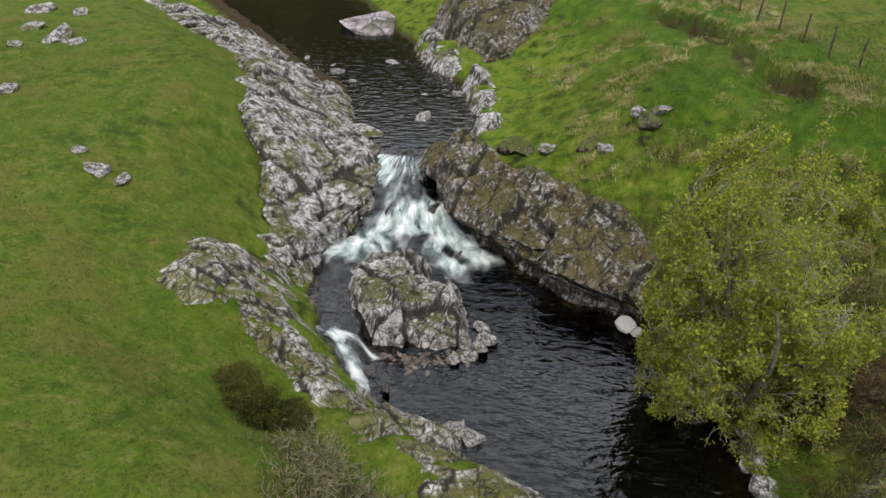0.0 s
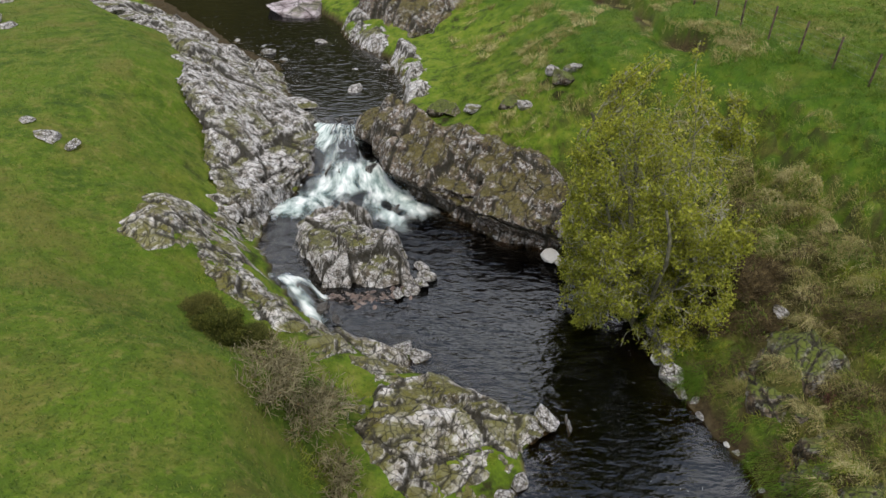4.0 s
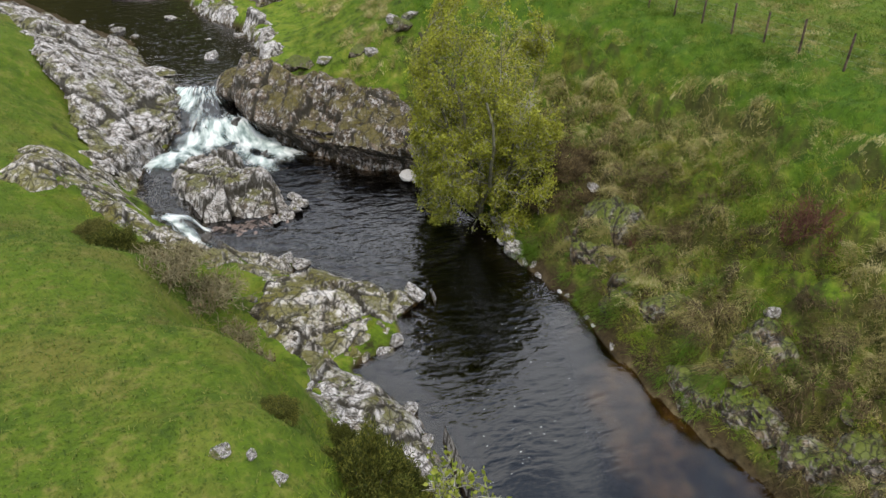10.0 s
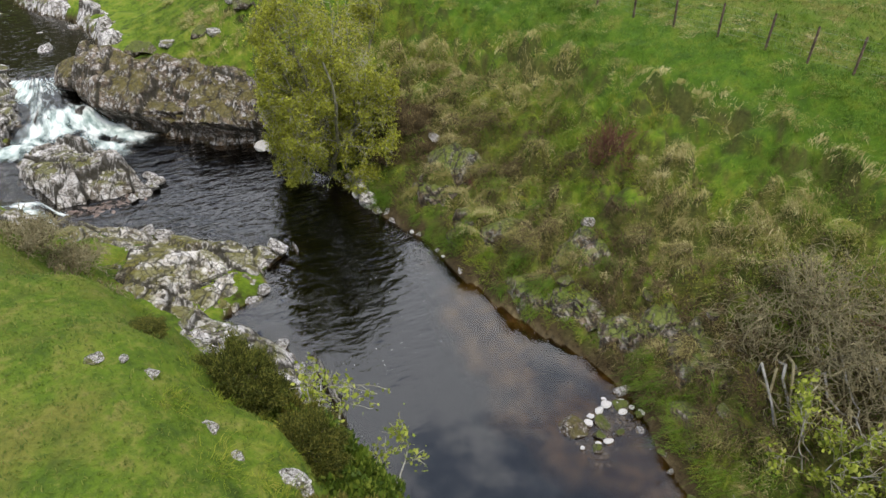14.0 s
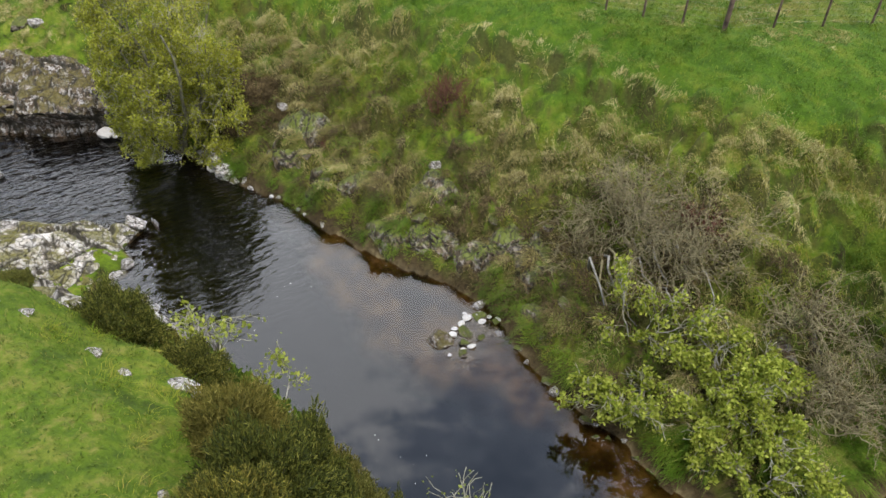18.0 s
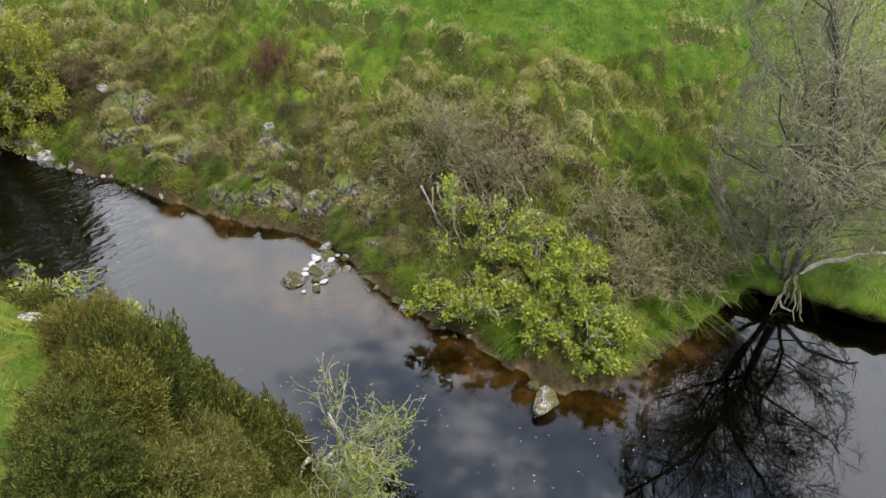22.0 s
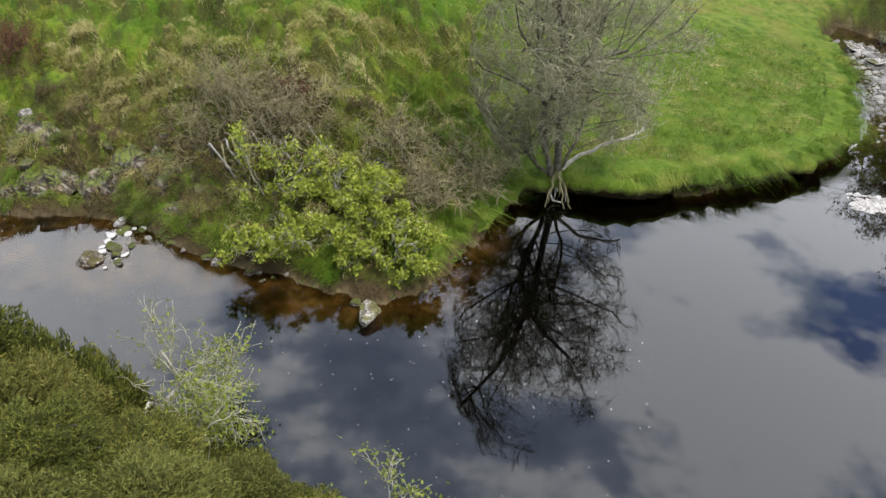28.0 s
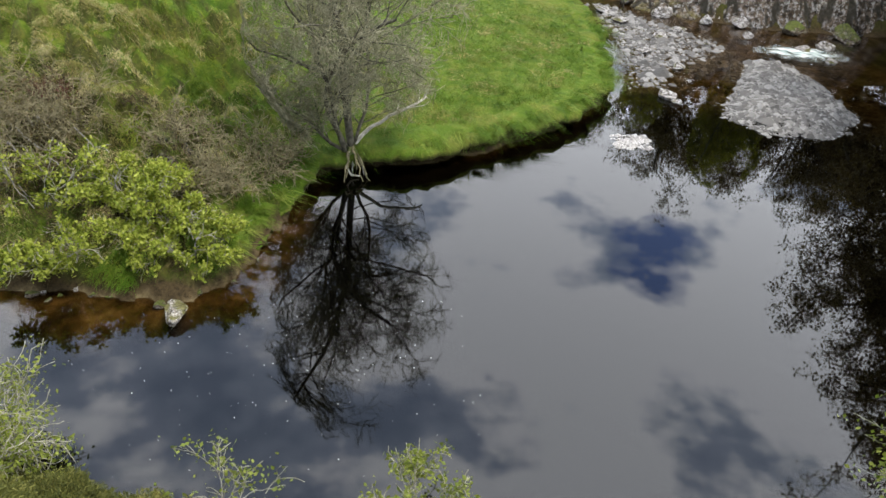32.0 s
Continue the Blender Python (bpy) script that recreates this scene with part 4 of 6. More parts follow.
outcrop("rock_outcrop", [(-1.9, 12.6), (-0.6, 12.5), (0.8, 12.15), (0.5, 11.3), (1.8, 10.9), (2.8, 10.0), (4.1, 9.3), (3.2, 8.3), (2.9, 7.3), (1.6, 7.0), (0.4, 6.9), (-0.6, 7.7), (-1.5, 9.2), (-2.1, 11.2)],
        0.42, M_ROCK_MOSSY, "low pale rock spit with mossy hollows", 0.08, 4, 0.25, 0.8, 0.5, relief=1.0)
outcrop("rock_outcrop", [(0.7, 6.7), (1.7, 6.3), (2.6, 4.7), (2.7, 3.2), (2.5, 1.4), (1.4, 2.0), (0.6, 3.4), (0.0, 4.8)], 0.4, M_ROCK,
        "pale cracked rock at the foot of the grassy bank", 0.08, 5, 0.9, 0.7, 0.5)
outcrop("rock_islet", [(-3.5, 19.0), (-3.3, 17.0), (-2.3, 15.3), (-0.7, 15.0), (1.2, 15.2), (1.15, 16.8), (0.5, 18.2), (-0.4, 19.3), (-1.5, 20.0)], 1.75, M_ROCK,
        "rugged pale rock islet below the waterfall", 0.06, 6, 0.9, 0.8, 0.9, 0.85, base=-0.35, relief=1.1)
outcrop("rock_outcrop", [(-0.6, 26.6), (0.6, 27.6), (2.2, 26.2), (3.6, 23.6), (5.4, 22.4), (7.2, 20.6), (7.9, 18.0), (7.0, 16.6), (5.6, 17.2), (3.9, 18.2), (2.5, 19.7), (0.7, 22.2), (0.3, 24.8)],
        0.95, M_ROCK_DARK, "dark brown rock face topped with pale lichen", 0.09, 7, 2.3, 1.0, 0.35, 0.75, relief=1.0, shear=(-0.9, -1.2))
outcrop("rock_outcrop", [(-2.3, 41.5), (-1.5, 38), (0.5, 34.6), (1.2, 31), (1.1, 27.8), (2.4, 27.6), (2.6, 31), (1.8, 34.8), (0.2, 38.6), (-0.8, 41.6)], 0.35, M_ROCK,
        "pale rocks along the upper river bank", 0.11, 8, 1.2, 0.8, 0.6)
outcrop("rock_crag", [(-1.5, 42), (0.2, 38.6), (2.0, 36.2), (4.4, 36.6), (6.0, 39.5), (5.0, 44), (1.0, 47)], 1.6, M_ROCK_DARK,
        "dark lichened crag above the upper river", 0.14, 9, 0.6, 1.3, 1.2)


# ---- boulders and stones ----
def boulder_mesh(seed, mat, detail=3, cuts=16, flat=0.7):
    rng = np.random.default_rng(seed)
    bm = bmesh.new()
    bmesh.ops.create_icosphere(bm, subdivisions=detail, radius=1.0)
    v = np.array([p.co for p in bm.verts])
    for _ in range(cuts):
        n = rng.normal(0, 1, 3)
        n /= np.linalg.norm(n)
        over = np.maximum(v @ n - rng.uniform(0.45, 0.85), 0)
        v = v - over[:, None] * n
    v *= 1 + 0.05 * np.array([noise.noise(Vector(p * 3) + Vector((seed, 0, 0))) for p in v])[:, None]
    v[:, 2] *= flat
    f = np.array([[q.index for q in p.verts] for p in bm.faces])
    bm.free()
    return mesh_from("boulder", v, f, mat, False)


PALE_BOULDERS = [boulder_mesh(20 + k, M_ROCK) for k in range(5)]
DARK_BOULDERS = [boulder_mesh(30 + k, M_BANK_ROCK) for k in range(4)]
WET_BOULDERS = [boulder_mesh(50 + k, M_WET_ROCK) for k in range(4)]
WHITE_STONES = [boulder_mesh(40 + k, M_WHITE_STONE, 2, 12, 0.55) for k in range(4)]


def boulder(x, y, size, kinds, label, group, z=None, sink=0.25, name="boulder", squash=1.0, turn=None):
    rng = RNG
    ob = new(name, kinds[int(rng.integers(len(kinds)))])
    g = max(ground_at(x, y), -0.5) if z is None else z
    ob.matrix_world = pose(x, y, g + size * (0.55 - sink) * squash, rng.uniform(-12, 12), rng.uniform(-12, 12), rng.uniform(0, 360) if turn is None else turn) @ Matrix.Diagonal((size * rng.uniform(0.9, 1.35), size, size * squash, 1))
    return tagged(ob, label, "rock", group)


for x, y, s in ((-3.0, 37.8, 0.55), (-5.9, 36.0, 0.6), (-8.0, 38.2, 0.35), (-3.6, 28.2, 0.7), (-1.0, 30.2, 0.5), (0.5, 33.3, 0.4), (-1.1, 33.2, 0.25), (-0.8, 32.3, 0.18), (-6.3, 37.2, 0.3), (-5.0, 34.8, 0.3)):
    boulder(x, y, s, PALE_BOULDERS, "pale river-worn boulder standing in dark shallow water", "boulders in the upper river", 1.1, squash=0.6)
for x, y, s in ((-3.0, 26.5, 0.5), (-2.3, 26.3, 0.34), (-1.75, 26.5, 0.40), (-1.2, 26.25, 0.28), (-0.75, 26.5, 0.36), (-0.2, 26.3, 0.34), (0.2, 25.9, 0.4), (-3.2, 25.6, 0.35)):
    boulder(x, y, s * 0.85, WET_BOULDERS, "wet dark boulder at the lip of the waterfall", "boulders at the lip of the fall", 1.0, 0.35)
for x, y, s in ((-0.5, 22.7, 0.42), (-1.5, 22.6, 0.30), (-0.4, 21.4, 0.24), (0.55, 20.3, 0.36), (1.1, 19.8, 0.3), (-2.2, 22.9, 0.3)):
    boulder(x, y, s, WET_BOULDERS, "wet dark boulder in the white water", "boulders in the fall", float(level(np.array(x), np.array(y))) - 0.15)
for x, y, s in ((-3.55, 15.95, 0.26), (-2.75, 15.0, 0.36), (-2.4, 15.1, 0.22), (-1.95, 14.2, 0.26), (-1.5, 13.6, 0.2), (-3.4, 14.9, 0.3), (-3.0, 14.1, 0.28), (-2.5, 13.3, 0.22)):
    boulder(x, y, s, WET_BOULDERS, "wet dark stone in the side cascade", "stones in the side cascade", 0.15)
for x, y, s in ((-9.9, 17.5, 0.45), (-9.3, 17.4, 0.3), (-10.8, 18.4, 0.3), (-16.4, 29.0, 0.8), (-15.5, 28.4, 0.5), (-18.4, 30.4, 0.6), (-17.6, 33.2, 0.5), (-15.2, 22.6, 0.5), (-14.8, 39, 0.9), (-13.8, 37.6, 0.7), (-16.6, 41.2, 0.9),
                 (-17.6, 27.5, 0.4), (-19.6, 33.5, 0.7), (-15.8, 40.4, 0.8), (-17.8, 42.6, 0.9)):
    boulder(x, y, s, PALE_BOULDERS, "lichened grey rock half buried in the meadow", "rocks in the meadow", sink=0.45, squash=0.7)
for x, y, s in ((-1.3, 0.3, 0.22), (-0.9, 0.15, 0.16), (-0.6, -0.2, 0.2), (0.0, -1.3, 0.22), (0.85, -2.45, 0.36), (0.95, -2.75, 0.24), (0.2, -1.9, 0.2), (-0.4, -4.8, 0.18), (1.2, -3.3, 0.42)):
    boulder(x, y, s * 0.8, PALE_BOULDERS, "grey rock showing through short turf", "rocks on the turf above the river", sink=0.52, squash=0.36)
for x, y, s in ((0.5, 12.1, 0.35), (0.9, 12.0, 0.42), (0.2, 12.3, 0.3), (3.9, 9.3, 0.4), (3.5, 8.9, 0.3), (2.9, 7.5, 0.35), (2.5, 7.2, 0.3), (0.6, 15.8, 0.35), (0.9, 16.1, 0.3), (0.1, 15.6, 0.3), (2.6, 4.9, 0.3), (2.7, 3.9, 0.25), (-1.4, 12.5, 0.3), (-0.8, 12.6, 0.3)):
    boulder(x, y, s, PALE_BOULDERS, "pale weathered boulder at the water's edge", "boulders along the pool", sink=0.15, squash=0.75)
for k in range(26):
    t = (k + RNG.uniform(-0.6, 0.6)) / 25
    x, y = np.interp(t, [0, 0.35, 0.7, 1], [7.55, 7.9, 8.45, 8.65]) + RNG.normal(0, 0.13), np.interp(t, [0, 0.35, 0.7, 1], [12.2, 9.8, 7.6, 5.4])
    boulder(x + abs(RNG.normal(0, 0.15)), y, 0.09 + 0.22 * RNG.random() ** 2, PALE_BOULDERS if k % 3 else WHITE_STONES, "pale stone on the far waterline", "stones along the far waterline", 0.0, 0.3)
for x, y, s in ((7.9, 11.4, 0.7), (7.7, 10.6, 0.5), (8.2, 12.2, 0.6)):
    boulder(x, y, s, PALE_BOULDERS, "grey boulder under the alder", "boulders under the alder", 0.0, 0.2)
boulder(5.7, 16.5, 0.42, WHITE_STONES, "white boulder below the dark rock face", "white boulders", 0.0, 0.1)
boulder(5.95, 16.2, 0.25, WHITE_STONES, "small white boulder below the dark rock face", "white boulders", 0.0, 0.1)
for x, y, s in ((9.3, -1.15, 0.26), (9.0, -1.0, 0.25), (9.15, -1.35, 0.18), (8.7, -1.05, 0.2), (9.6, -1.6, 0.2), (8.4, -1.1, 0.17), (8.2, -1.25, 0.22), (9.05, -0.8, 0.15), (8.3, -1.9, 0.2), (8.0, -1.85, 0.15), (9.45, -1.35, 0.14), (7.6, -1.75, 0.14)):
    boulder(x, y, s * 0.62, WHITE_STONES, "white stone on the small shingle bar", "stones on the shingle bar", 0.0, 0.3, squash=0.75)
for x, y, s in ((8.5, -1.4, 0.3), (8.2, -1.65, 0.25), (7.9, -1.95, 0.25), (8.7, -1.8, 0.2), (9.9, -1.9, 0.3)):
    boulder(x, y, s * 0.7, DARK_BOULDERS, "dark wet stone on the small shingle bar", "stones on the shingle bar", -0.02, 0.3)
boulder(7.75, -1.2, 0.38, [boulder_mesh(61, M_ROCK_DARK)], "moss-capped boulder at the tip of the shingle bar", "stones on the shingle bar", -0.05, 0.2, squash=0.8)
boulder(7.75, -9.05, 0.40, [boulder_mesh(62, M_ROCK_MOSSY)], "square pale lichened rock standing in still water", "", -0.1, 0.0, name="standing_rock", squash=1.2, turn=20)
for k in range(30):
    t = k / 29
    x, y = np.interp(t, [0, 0.3, 0.6, 0.8, 1], [9.7, 8.8, 8.7, 8.5, 9.2]) + RNG.normal(-0.1, 0.15), np.interp(t, [0, 0.3, 0.6, 0.8, 1], [-0.8, -4.3, -6.2, -8.6, -10.1])
    boulder(x, y, RNG.uniform(0.1, 0.3), DARK_BOULDERS if k % 3 else PALE_BOULDERS, "brown stone along the muddy waterline", "stones along the muddy waterline", -0.06, 0.3)
for x, y, s, p in ((12.05, 3.9, 0.42, 1), (12.0, -1.1, 0.4, 1), (11.7, -1.2, 0.3, 1), (10.4, 3.0, 0.5, 0), (10.2, 2.4, 0.45, 0), (11.0, 10.4, 0.5, 1), (11.3, 9.8, 0.4, 0), (10.6, 4.0, 0.4, 0), (11.6, 0.6, 0.35, 0), (11.4, -2.0, 0.5, 0),
                    (9.5, 6.5, 0.4, 0), (9.9, 5.4, 0.4, 0), (10.8, -0.2, 0.35, 0), (10.8, 11.2, 0.45, 1), (9.6, 7.8, 0.35, 0), (10.3, -3.2, 0.35, 0), (12.2, -9.0, 0.3, 1), (11.4, -8.3, 0.3, 1)):
    boulder(x, y, s * 0.6, PALE_BOULDERS if p and s > 0.4 else DARK_BOULDERS, "lichened rock jutting from the tussocky bank", "rocks in the far bank", sink=0.42)
for x, y, s in ((2.6, 25.6, 0.6), (3.2, 25.1, 0.5), (3.9, 24.6, 0.4), (5.4, 23.9, 0.5), (5.9, 23.5, 0.35), (7.5, 23.8, 0.65), (7.1, 24.3, 0.4), (8.0, 24.2, 0.45)):
    boulder(x, y, s, DARK_BOULDERS if s > 0.45 else PALE_BOULDERS, "lichened rock in the green bank above the fall", "rocks above the fall", sink=0.25)
for x, y, wide, long, lift in ((10.9, 9.9, 0.9, 0.7, 0.5), (9.45, 3.1, 0.6, 0.8, 0.35), (11.5, 0.0, 0.7, 0.6, 0.45), (11.4, -1.6, 0.7, 0.9, 0.5), (11.4, 3.4, 0.7, 0.5, 0.35), (13.6, -7.8, 0.8, 0.7, 0.5), (10.2, 2.1, 0.5, 0.6, 0.3),
                             (9.6, 9.2, 0.6, 0.6, 0.35), (10.5, 5.8, 0.6, 0.5, 0.3), (12.0, -1.0, 0.5, 0.7, 0.4), (9.4, 6.6, 0.5, 0.8, 0.3), (10.7, 0.5, 0.5, 0.6, 0.3), (10.0, -2.6, 0.6, 0.6, 0.3), (10.0, 7.4, 0.5, 0.5, 0.3)):
    lift *= 0.3
    ring = [(x + wide * math.cos(a) * (0.8 + 0.3 * math.sin(3 * a + x)), y + long * math.sin(a) * (0.8 + 0.3 * math.cos(2 * a + y))) for a in np.linspace(0, 2 * math.pi, 9)[:-1]]
    outcrop("rock_outcrop", ring, lift, M_BANK_ROCK, "small lichened brown rock face in the tussocky bank", 0.07, int(abs(x * 31 + y * 7)) % 90, 0.8, 0.5, 0.5, 0.7, shear=(-0.5, -0.25), relief=0.85)
ob = boulder(-4.3, 45.6, 3.0, [boulder_mesh(71, make_rock("pinkish_boulder", (0.40, 0.34, 0.34), (0.30, 0.25, 0.25), (0.16, 0.12, 0.12), (0.1, 0.09, 0.05), 0.1), 4, 10, 0.35)],
             "huge smooth pinkish boulder in the upper river", "", 0.75, 0.45, name="great_boulder", turn=20)
# far bank at the bend
outcrop("rock_outcrop", [(36.2, -28.0), (34.2, -31.2), (33.0, -34.6), (32.4, -38.2), (32.4, -43), (35, -43), (36, -36), (38.5, -30)], 1.3, M_ROCK_DARK, "dark mossy rock wall beyond the gravel bars", 0.16, 12, 0.2, 1.4)
for x, y, s in ((33.0, -33.6, 0.6), (32.2, -36.4, 0.7), (31.4, -39, 0.8), (33.4, -31.8, 0.5), (34.8, -29.6, 0.6), (28.9, -35.2, 0.4), (29.6, -36.8, 0.45), (31.0, -33.2, 0.35), (37.2, -28.2, 0.7), (27.4, -35.9, 0.3)):
    boulder(x, y, s, PALE_BOULDERS if s < 0.65 else DARK_BOULDERS, "grey boulder at the rapids beyond the gravel bars", "boulders at the rapids", 0.0, 0.25)
for x, y, s in ((22.3, -25.7, 0.55), (21.6, -26.0, 0.35), (33.0, -26.6, 0.6), (30.5, -28.0, 0.5), (28.0, -26.4, 0.4), (26.0, -27.6, 0.4), (35.0, -26.2, 0.6), (31.8, -29.6, 0.45), (29.4, -30.4, 0.35)):
    boulder(x, y, s, PALE_BOULDERS, "large flat cobble among the river gravel", "cobbles at the bend", 0.0, 0.2, squash=0.55)


def gravel(name, poly, count, size, lift, label, low=0.0, seed=1, mat=None):
    """A bar of pebbles: many small cut stones on a low mound."""
    rng = np.random.default_rng(seed)
    x0, x1, y0, y1 = min(p[0] for p in poly), max(p[0] for p in poly), min(p[1] for p in poly), max(p[1] for p in poly)
    x, y = rng.uniform(x0, x1, count * 3), rng.uniform(y0, y1, count * 3)
    e = along(poly + poly[:1], x, y)[0]
    ins = inside(poly, x, y)
    ok = ins | ((e < 0.6) & (rng.random(len(x)) < 0.25))
    x, y, e = x[ok][:count], y[ok][:count], np.where(ins, e, -e)[ok][:count]
    n = len(x)
    z = low + lift * smooth(-0.3, 1.2, e) + rng.normal(0, 0.01, n)
    s = size * rng.lognormal(0, 0.42, n)
    oct_v = np.array([(1, 0, 0), (0.45, 0.8, 0.1), (-0.5, 0.85, -0.1), (-1, 0, 0.1), (-0.4, -0.85, 0), (0.55, -0.75, 0), (0.2, 0.15, 0.62), (-0.3, -0.1, 0.58), (0, 0, -0.5)])
    tri = np.array([(0, 1, 6), (1, 2, 6), (2, 7, 6), (2, 3, 7), (3, 4, 7), (4, 5, 7), (5, 6, 7), (5, 0, 6), (1, 0, 8), (2, 1, 8), (3, 2, 8), (4, 3, 8), (5, 4, 8), (0, 5, 8)])
    a = rng.uniform(0, 2 * np.pi, n)
    c, sn = np.cos(a), np.sin(a)
    v = oct_v[None] * s[:, None, None] * np.stack([rng.uniform(0.8, 1.4, n), np.ones(n), rng.uniform(0.7, 1.1, n)], 1)[:, None]
    v = np.stack([v[..., 0] * c[:, None] - v[..., 1] * sn[:, None] + x[:, None], v[..., 0] * sn[:, None] + v[..., 1] * c[:, None] + y[:, None], v[..., 2] + z[:, None]], -1)
    f = (tri[None] + np.arange(n)[:, None, None] * 9).reshape(-1, 3)
    ob = new(name, mesh_from(name, v.reshape(-1, 3), f, mat or M_PEBBLE, False))
    return tagged(ob, label, "gravel", kind="stuff")


gravel("gravel_bar", [(20.4, -27.4), (23.5, -29.3), (27.4, -31.6), (27.3, -33.2), (25.0, -33.8), (20.4, -33.4), (18.4, -31.2), (18.7, -28.6)], 9000, 0.085, 0.35, "broad grey gravel bar in the river bend", -0.1, 1)
gravel("gravel_patch", [(17.3, -22.2), (17.9, -22.7), (18.4, -23.6), (18.0, -23.5), (17.2, -22.7)], 600, 0.06, 0.10, "small white gravel patch breaking the still water", -0.02, 2, M_WHITE_STONE)
gravel("cobble_bank", [(22.8, -24.2), (25.2, -24.4), (30, -25.0), (37, -25.6), (37.6, -26.8), (33, -29.6), (30.6, -31.6), (28.4, -31.2), (25.4, -27.6), (23, -26.6)], 4200, 0.12, 0.12, "scattered grey cobbles in shallow running water", -0.16, 3)
gravel("shingle", [(7.6, -1.5), (8.4, -0.9), (9.6, -0.9), (9.9, -2.2), (9.0, -2.4), (8.0, -2.2)], 900, 0.05, 0.06, "fine brown shingle of the small bar", -0.12, 4)
gravel("shingle", [(-2.2, 15.4), (0.6, 15.4), (0.9, 14.8), (-0.2, 14.3), (-2.0, 14.5)], 700, 0.075, 0.12, "red-brown shingle below the rock islet", -0.10, 5, make_pebbles("red_brown_pebbles", [(0.0, (0.045, 0.028, 0.020)), (0.6, (0.12, 0.075, 0.055)), (1.0, (0.22, 0.16, 0.13))], 0.5))
for x, y, s in ((1.15, 15.4, 0.34), (0.8, 15.1, 0.28), (1.4, 15.85, 0.34), (0.4, 14.95, 0.24), (1.3, 16.4, 0.26)):
    boulder(x, y, s * 1.1, PALE_BOULDERS, "pale rounded stone at the foot of the islet", "pale stones at the islet", -0.02, 0.2, squash=0.8)
flow_patch("rapids", [(26.6, -33.4), (28.2, -31.6), (31.2, -33.4), (31.2, -37.6), (27.4, -38.4), (26.2, -36)], 0.12,
           lambda x, y: np.clip(0.75 * np.exp(-((x - 28.6) / 1.1) ** 2 - ((y + 34.8) / 2.0) ** 2) + 0.3 * fbm(x, y, 77), 0, 0.8), "broken white rapids beyond the gravel bar", (34.0, -30.0), -0.9)


# ---- trees and shrubs ----
def rooted(x, y, z=None):
    return (x, y, ground_at(x, y) - 0.05 if z is None else z)


def tree(name, at, label, category, seed, stems, top, spec, bark, twig, leaf=None, leaves=0, leaf_size=0.06, spread=0.08, sides=7, scale=1.0, leaf_level=2, drop=None, group="", per=1, shape=None, thinnest=0.0075):
    """Stems and limbs are parts of their own; the fine twigs are one, and the leaves, in sprays of `per`, one."""
    rng = np.random.default_rng(seed)
    ob = thing(name, label, category, group, at=at)
    tips, fine = [], []
    for k, (off, way, length, radius) in enumerate(stems):
        out = []
        grow(rng, off, way, length, radius, 0, top, spec, out)
        if shape:
            ends = np.cumsum([0] + [len(q[0]) for q in out])
            bent = shape(np.concatenate([q[0] for q in out]))
            out = [(bent[a:b] if q[2] else q[0], q[1], q[2]) for q, a, b in zip(out, ends, ends[1:])]
        for pts, rad, lv in out:
            if lv >= leaf_level:
                tips.append(pts)
            if lv == 0:
                part("trunk" if k == 0 else "stem", mesh_from("trunk", *tube(pts, rad, sides), bark), ob)
            elif lv == 1 and radius > 0.05:
                part("limb", mesh_from("limb", *tube(pts, rad, 5), bark), ob)
            else:
                fine.append(tube(pts, np.maximum(rad, thinnest), 3))
    twigs = part("twig_crown", mesh_from("twig_crown", *joined(fine), twig), ob) if fine else ob
    if leaf and leaves:
        pool = np.concatenate(tips)
        if drop is not None:
            pool = pool[drop(pool)]
        pick = np.repeat(pool[rng.integers(len(pool), size=leaves // per)], per, 0)
        part("crown", mesh_from("crown", *leaf_cards(rng, pick, leaf_size, spread), leaf), twigs)
    ob.scale = (scale,) * 3
    return ob


ALDER = dict(bend=0.15, lift=(0.06, 0.0, -0.07, -0.12), kids=(12, 8, 6), bare=0.10, angle=(0.5, 1.15), ratio=(0.30, 0.46), thin=0.42)
alder_stems = [((0, 0, 0), (-0.22, 0.05, 1), 7.2, 0.10), ((0.15, 0.1, 0), (0.22, 0.15, 1), 6.6, 0.09), ((-0.1, -0.1, 0), (-0.42, -0.05, 1), 5.0, 0.08), ((0.1, -0.2, 0), (0.12, -0.42, 1), 4.6, 0.08),
               ((-0.1, 0.2, 0), (-0.45, 0.45, 1), 5.4, 0.08), ((0.2, 0.0, 0), (0.38, -0.20, 1), 5.2, 0.07), ((-0.1, 0, 0), (-0.12, -0.22, 1), 6.2, 0.08), ((0.2, -0.1, 0), (0.75, -0.40, 1), 3.6, 0.06), ((-0.2, 0.1, 0), (-0.85, 0.35, 1), 3.4, 0.06)]


def lobed(pts, wide=2.55, axis=(-0.05, 0.15)):
    """Keeps a crown within an egg with a lobed outline."""
    x, y, z = pts[:, 0] - axis[0], pts[:, 1] - axis[1], pts[:, 2]
    a, r = np.arctan2(y, x), np.hypot(x, y) + 1e-6
    most = wide * np.interp(z, [-0.2, 0.6, 2.0, 4.8, 6.2, 7.4, 8.3], [0.70, 0.92, 1.0, 1.0, 0.84, 0.5, 0.1]) * (0.92 + 0.22 * fbm(a * 1.3 + 9, z * 0.8, 71) + 0.10 * fbm(a * 4 + 9, z * 2.2, 72))
    k = np.where(r > most, (most + 0.12 * (r - most)) / r, 1.0)
    return np.stack([axis[0] + x * k, axis[1] + y * k, np.maximum(z, 0.25)], 1)


def gaps(level_at, scale=1.5):
    return lambda p: np.array([noise.noise(Vector(q) * scale) for q in p]) > level_at


